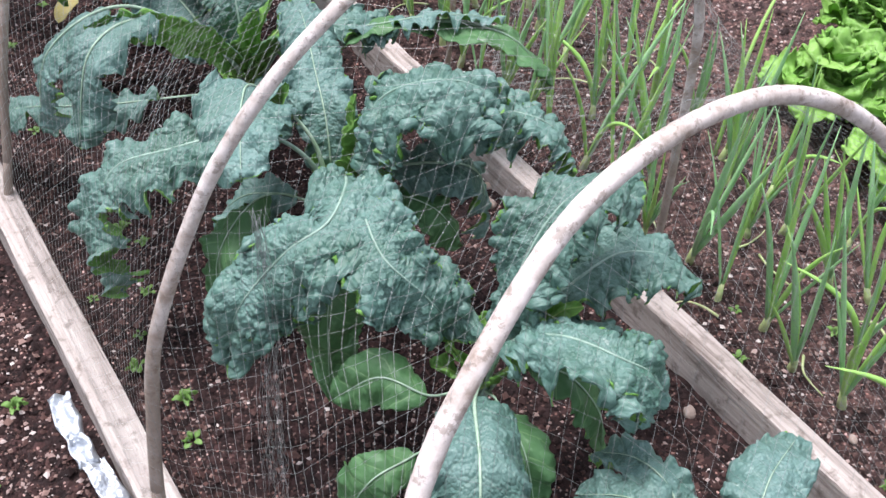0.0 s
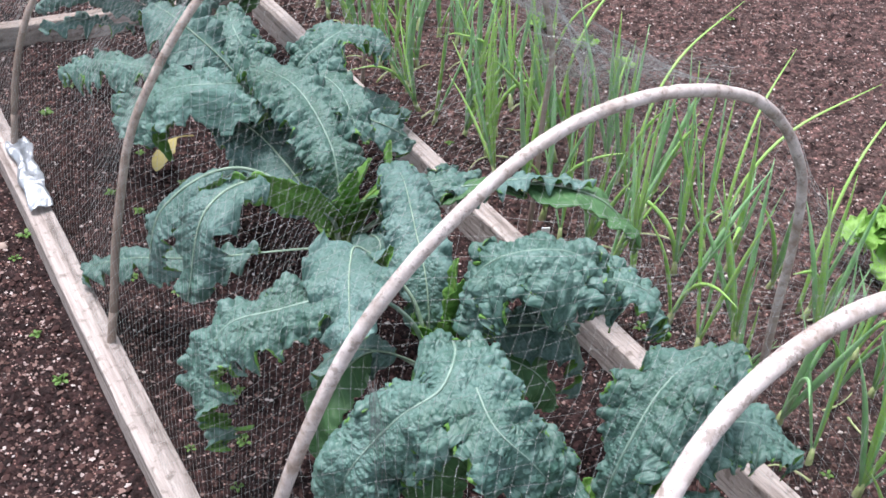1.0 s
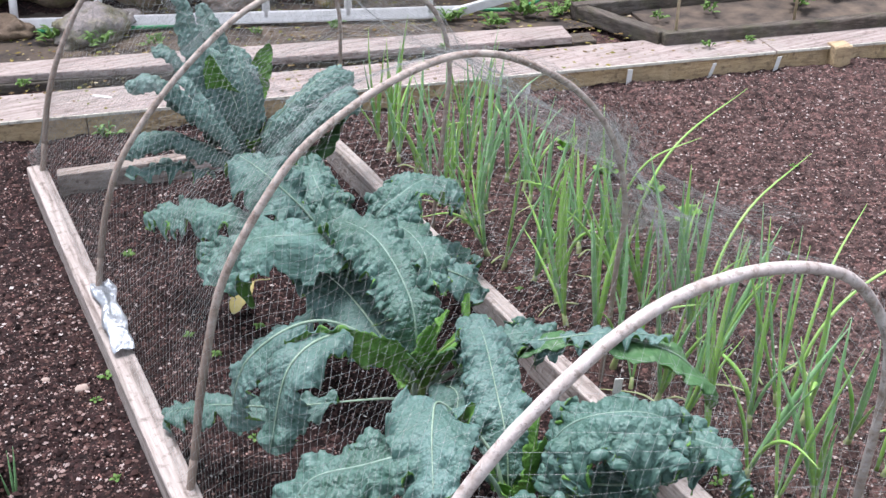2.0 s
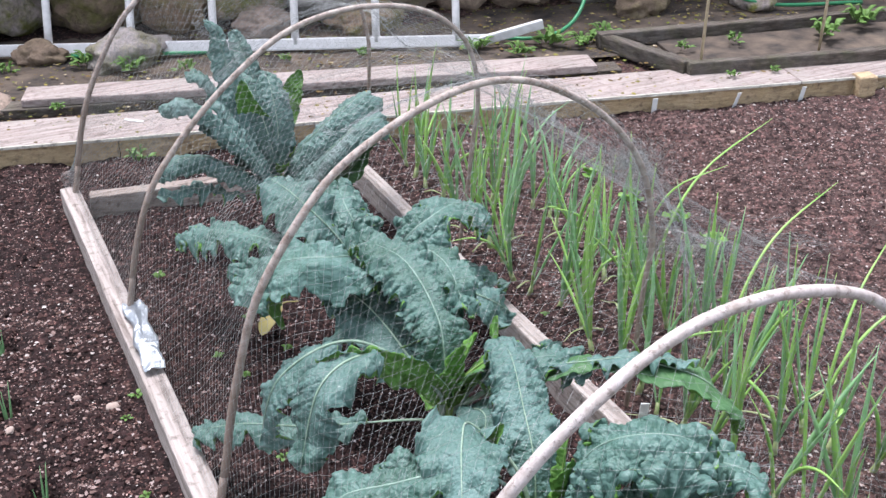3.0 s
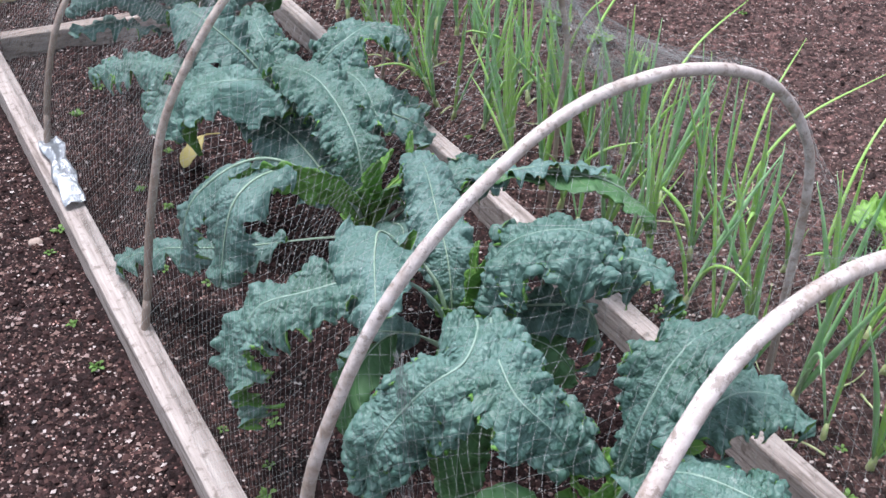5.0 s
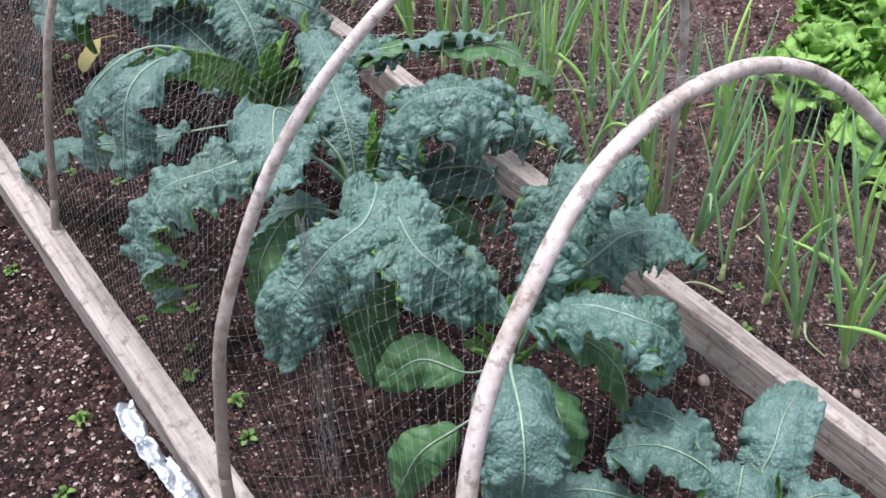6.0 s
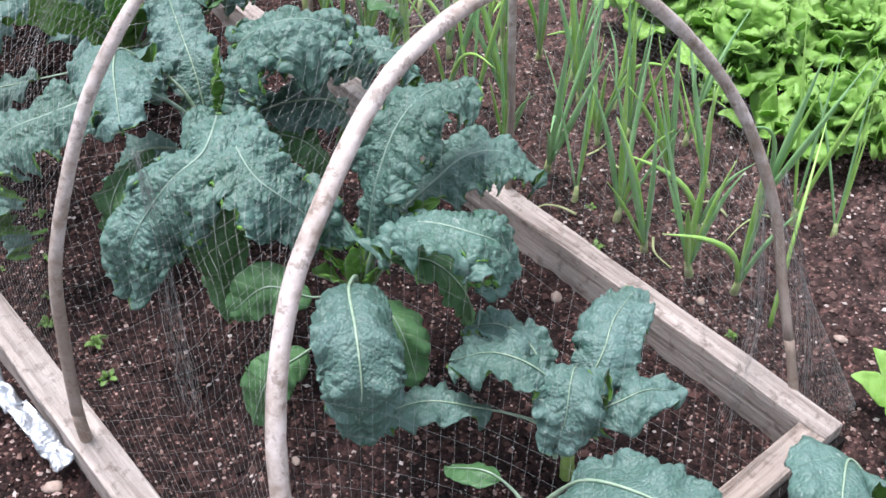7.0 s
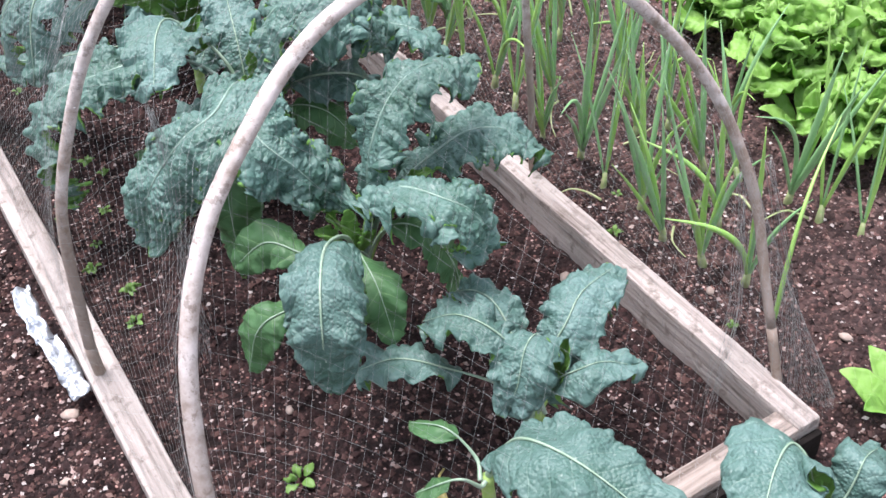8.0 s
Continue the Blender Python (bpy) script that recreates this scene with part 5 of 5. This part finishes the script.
def leek(at, seed):
    rg = random.Random(seed)
    ob = thing("young_leek", (at[0], at[1], -0.09), "young leek shoot standing in a dibbed hole", "leek", "leeks in holes")
    for k in range(3):
        az = rg.uniform(0, 6.28)
        line, radii = onion_leaf((at[0], at[1], -0.11), az, rg.uniform(0.13, 0.19), rg.uniform(0.01, 0.035), 0.0, 0.003)
        part("leaf", tube_mesh("leaf", line, radii, ONION_BLUE, 6), ob)


for k, h in enumerate(LEEK_HOLES):
    leek(h, k)

# ==== the net over the hoops ====
def hoop_line(profile, left_y, right_y, lean, radius, n=150):
    xr = profile[-1][0]
    line, _ = spline([(x, left_y + (right_y - left_y) * x / xr + lean * z, max(z, 0.02)) for x, z in profile], n)
    return line


def net():
    n = 150
    curves = [hoop_line(*h, n) for h in HOOPS]
    for c in curves:
        mid = np.array([0.45, 0, 0.35])
        d = c - mid
        d[:, 1] = 0
        d /= np.linalg.norm(d, axis=1)[:, None]
        c += d * 0.0135
    first = curves[0].copy()
    first[:, 1] = -0.06 + 0.03 * np.sin(np.linspace(0, 9, n))
    first[:, 2] = np.clip(first[:, 2], 0.0, 0.03) + 0.07
    last = curves[-1].copy()
    last[:, 1] = 3.34
    last[:, 2] = np.clip(last[:, 2], 0.0, 0.06)
    curves = [first] + curves + [last]
    ymid = [float(c[:, 1].mean()) for c in curves]
    lens = [float(np.linalg.norm(a - b, axis=1).mean()) for a, b in zip(curves[:-1], curves[1:])]
    gap = 0.0135
    rows = []
    for k, ln in enumerate(lens):
        m = max(2, int(ln / gap))
        rows += [(k, j / m) for j in range(m)]
    cols = 138
    pts = np.zeros((len(rows), cols, 3))
    idx = np.linspace(0, n - 1, cols)
    lo = np.floor(idx).astype(int).clip(0, n - 2)
    fr = (idx - lo)[:, None]
    for i, (k, f) in enumerate(rows):
        a, b = curves[k], curves[k + 1]
        p = a + (b - a) * f
        p = p[lo] + (p[lo + 1] - p[lo]) * fr
        s = 4 * f * (1 - f) * (1 if 0 < k < len(lens) - 1 else 0.4)
        for j in range(cols):
            x, y, z = p[j]
            w = Vector((x * 4, y * 4, z * 4))
            wob = noise.noise_vector(w) * 0.03 + noise.noise_vector(w * 3.5) * 0.007 + noise.noise_vector(w * 13) * 0.0015
            top = min(max((z - 0.1) / 0.6, 0), 1)
            q = Vector((x, y, z)) + wob * top * (0.12 + s)
            q.z -= 0.085 * s * top
            q.x += s * (0.05 if x < 0.4 else -0.04) * top * (1 - abs(top - 0.5))
            if x > 0.6 and y > 1.35 and z < 0.62:
                g = min((y - 1.35) / 0.5, 1.0) * min(max((3.2 - y) / 0.5, 0), 1)
                q.x += g * 0.85 * (1 - z / 0.62) ** 1.3
            if z < 0.2:
                q.z = max(q.z, ground_z(q.x, q.y) + 0.004)
            pts[i, j] = q
    # diagonal strands, each a thin three-sided thread
    even = (np.add.outer(np.arange(len(rows)), np.arange(cols)) % 2) == 0
    pairs = []
    for dj in (1, -1):
        src = pts[:-1, :-1] if dj == 1 else pts[:-1, 1:]
        dst = pts[1:, 1:] if dj == 1 else pts[1:, :-1]
        keep = even[:-1, :-1] if dj == 1 else even[:-1, 1:]
        pairs.append((src[keep], dst[keep]))
    p0 = np.vstack([p[0] for p in pairs])
    p1 = np.vstack([p[1] for p in pairs])
    d = p1 - p0
    ln = np.linalg.norm(d, axis=1)
    ok = (ln > 1e-4) & (ln < 0.11)
    p0, p1, d = p0[ok], p1[ok], d[ok] / ln[ok][:, None]
    u = np.cross(d, (0.3, 0.5, 0.81))
    u /= np.linalg.norm(u, axis=1)[:, None] + 1e-9
    w = np.cross(d, u)
    gauge = (0.00016 + 0.00013 * np.clip((p0[:, 1] - 0.7) / 1.0, 0, 1))[:, None]
    ring = [gauge * (math.cos(t) * u + math.sin(t) * w) for t in (0.0, 2.094, 4.189)]
    verts = np.stack([p0 + ring[0], p0 + ring[1], p0 + ring[2], p1 + ring[0], p1 + ring[1], p1 + ring[2]], axis=1).reshape(-1, 3)
    first_id = np.arange(len(p0)) * 6
    faces = np.stack([first_id[:, None] + np.array(q) for q in ((0, 1, 4, 3), (1, 2, 5, 4), (2, 0, 3, 5))], axis=1).reshape(-1, 4)
    verts, faces = verts.tolist(), faces.tolist()
    ob = thing("garden_net", (0.45, 1.5, 0.0), "fine grey garden netting draped over the hoops", "netting")
    part("mesh", make_mesh("mesh", verts, faces, [NET]), ob)
    # gathered folds hanging inside the bed and bunched along its edge on the soil
    def bundle(name, line, spread, count, seed, label):
        rg = random.Random(seed)
        vv, ff = [], []
        for _ in range(count):
            ox, oy, oz = rg.gauss(0, spread), rg.gauss(0, spread), rg.gauss(0, spread * 0.5)
            ph = rg.uniform(0, 50)
            wl = [np.array(p) + np.array((ox, oy, oz)) * (0.6 + 0.8 * k / len(line)) + 0.9 * spread * np.array(noise.noise_vector(Vector((ph, k * 0.55, 0)))) for k, p in enumerate(line)]
            v, f = tube(wl, 0.00026, 3)
            o = len(vv)
            vv += v
            ff += [tuple(q + o for q in x) for x in f]
        part(name, make_mesh(name, vv, ff, [NET]), ob, label)
    bundle("fold", spline([(0.23, 0.81, 0.47), (0.225, 0.79, 0.34), (0.20, 0.76, 0.18), (0.17, 0.71, 0.01)], 30)[0], 0.011, 26, 1, "gathered fold of netting")
    bundle("fold", spline([(1.0, 1.52, 0.5), (1.25, 1.75, 0.25), (1.75, 2.0, 0.03), (1.95, 1.9, 0.01)], 40)[0], 0.035, 60, 2, "gathered fold of netting")
    bundle("fold", spline([(1.02, 1.6, 0.62), (1.35, 2.1, 0.3), (1.78, 2.5, 0.03), (1.92, 2.8, 0.01)], 40)[0], 0.045, 60, 4, "gathered fold of netting")
    bundle("fold", spline([(0.92, 0.2, 0.4), (0.87, 0.13, 0.2), (0.80, 0.10, 0.02)], 24)[0], 0.006, 14, 3, "gathered fold of netting")
    bundle("fold", spline([(0.97, 0.2, 0.4), (0.955, 0.1, 0.2), (0.94, 0.05, 0.01)], 24)[0], 0.006, 12, 5, "gathered fold of netting")


net()


# ==== small things ====
def foil(name_pts, width, seed, label):
    """A strip of crumpled foil along a line."""
    line, _ = spline(name_pts, 30)
    rg = random.Random(seed)
    tan = np.gradient(line, axis=0)
    verts, faces = [], []
    m = 10
    for i, p in enumerate(line):
        t = tan[i] / np.linalg.norm(tan[i])
        s = np.cross(t, (0, 0, 1))
        s /= np.linalg.norm(s)
        nrm = np.cross(s, t)
        for j in range(m):
            v = -0.5 + j / (m - 1)
            w = width * (1 + 0.5 * noise.noise(Vector((i * 0.14, seed, 0))))
            q = p + s * v * w + nrm * (0.016 * noise.noise(Vector((i * 0.17, j * 0.25, seed))) + 0.011 * abs(noise.noise(Vector((i * 0.42, j * 0.55, seed + 9)))) + rg.uniform(-0.0012, 0.0012))
            verts.append(tuple(q))
    for i in range(len(line) - 1):
        for j in range(m - 1):
            a = i * m + j
            faces.append((a, a + 1, a + m + 1, a + m))
    me = make_mesh("foil_strip", verts, faces, [FOIL])
    ob = solo("foil_strip", me, label, "foil", "foil strips on the rail")
    sol = ob.modifiers.new("thick", "SOLIDIFY")
    sol.thickness = 0.0012
    return ob


foil([(0.022, 2.36, 0.092), (0.018, 2.24, 0.099), (0.010, 2.13, 0.101), (0.006, 2.03, 0.094)], 0.05, 1, "crumpled silver foil strip lying on the side rail")
foil([(-0.058, 1.0, 0.085), (-0.06, 0.93, 0.072), (-0.056, 0.87, 0.055)], 0.034, 2, "crumpled silver foil strip tucked beside the side rail")
foil([(-0.052, 0.87, 0.06), (-0.045, 0.80, 0.05), (-0.04, 0.73, 0.03)], 0.036, 6, "crumpled silver foil strip tucked beside the side rail")


def tag(x, y, z, tilt, turn, height=0.1):
    me = timber("plant_label", (0.02, 0.0024, height), WHITE, pose(x, y, z + height * 0.28, tilt, tilt * 0.5, turn), 1, 0.0008, 0.0, 0.2)
    solo("plant_label", me, "blank white plastic plant label stuck in the soil", "plant label", "plant labels")


for x, y, tilt, turn in ((2.12, 2.985, 4, -20), (2.44, 2.90, 14, 10), (2.71, 2.835, 9, -5), (1.71, 3.05, 6, 0)):
    tag(x, y, 0.0, tilt, turn)
tag(0.94, 1.40, 0.02, 5, -20, 0.12)
me = timber("plant_label", (0.075, 0.014, 0.002), WHITE, rear(0.475, 0.135, 0.0965, -30), 1, 0.0008, 0, 0.2)
solo("plant_label", me, "white plastic plant label lying on the plank", "plant label", "plant labels")

for k, (x, y, r) in enumerate(((0.82, 0.505, 0.012), (0.83, 1.11, 0.013), (-0.07, 0.73, 0.014), (-0.10, 2.05, 0.016), (-0.33, 2.05, 0.011), (2.27, 2.70, 0.012), (-0.17, 2.13, 0.01), (2.45, 2.24, 0.009), (1.02, 0.33, 0.009), (0.86, 1.16, 0.01), (-0.12, 0.60, 0.009), (0.5, 0.05, 0.01), (0.25, 0.52, 0.008), (1.12, 0.1, 0.01))):
    solo("pebble", blob("pebble", r, PEBBLE, (x, y, ground_z(x, y) + r * 0.25), k + 1, 2, 0.3, (1.2, 0.9, 0.6)), "pale pinkish pebble lying on the soil", "pebble", "pebbles")

# yellowed fallen leaves
def fallen(pts, width, seed, label, tint=YELLOW):
    me, line, _ = leaf_mesh("fallen_leaf", pts, width, [tint, tint], start=0.3, fold=0.3, droop=0.1, ruffle=0.006, savoy=0.001, lobes=0.1, blunt=0.7, seed=seed, res=0.005)
    ob = thing("fallen_leaf", (pts[0][0], pts[0][1], 0.0), label, "leaf", "yellowed leaves")
    part("blade", me, ob)
    part("stalk", tube_mesh("stalk", line[:40], 0.002, tint, 6), ob)


fallen([(0.43, 2.24, 0.05), (0.385, 2.23, 0.062), (0.345, 2.205, 0.055), (0.30, 2.155, 0.03)], 0.029, 3, "yellow fallen kale leaf on the soil")
fallen([(0.455, 1.035, 0.27), (0.425, 1.005, 0.305), (0.405, 0.985, 0.29), (0.395, 0.97, 0.25)], 0.009, 8, "orange withered leaf hanging in the kale", ORANGE)

fallen([(0.38, 0.22, 0.07), (0.36, 0.20, 0.08), (0.345, 0.17, 0.05), (0.335, 0.14, 0.03)], 0.014, 12, "yellow withered kale leaf at the foot of a plant")


# withered onion leaves lying on the soil
rs = random.Random(21)
for k in range(26):
    x, y, an, ln = rs.choice((1.07, 1.2, 1.33)) + rs.uniform(-0.07, 0.07), rs.uniform(0.35, 2.8), rs.uniform(0, 6.28), rs.uniform(0.06, 0.17)
    pts = []
    for f in (0.0, 0.35, 0.7, 1.0):
        px, py = x + math.cos(an + 0.5 * f) * ln * f, y + math.sin(an + 0.5 * f) * ln * f
        pts.append((px, py, ground_z(px, py) + 0.006 + 0.02 * math.sin(3.14 * f) * rs.random()))
    line, _ = spline(pts, 10)
    solo("withered_onion_leaf", tube_mesh("withered_onion_leaf", line, [0.003 * (1 - 0.7 * i / 9) for i in range(10)], ONION_BASE, 5), "pale withered onion leaf lying on the soil", "leaf", "withered onion leaves")
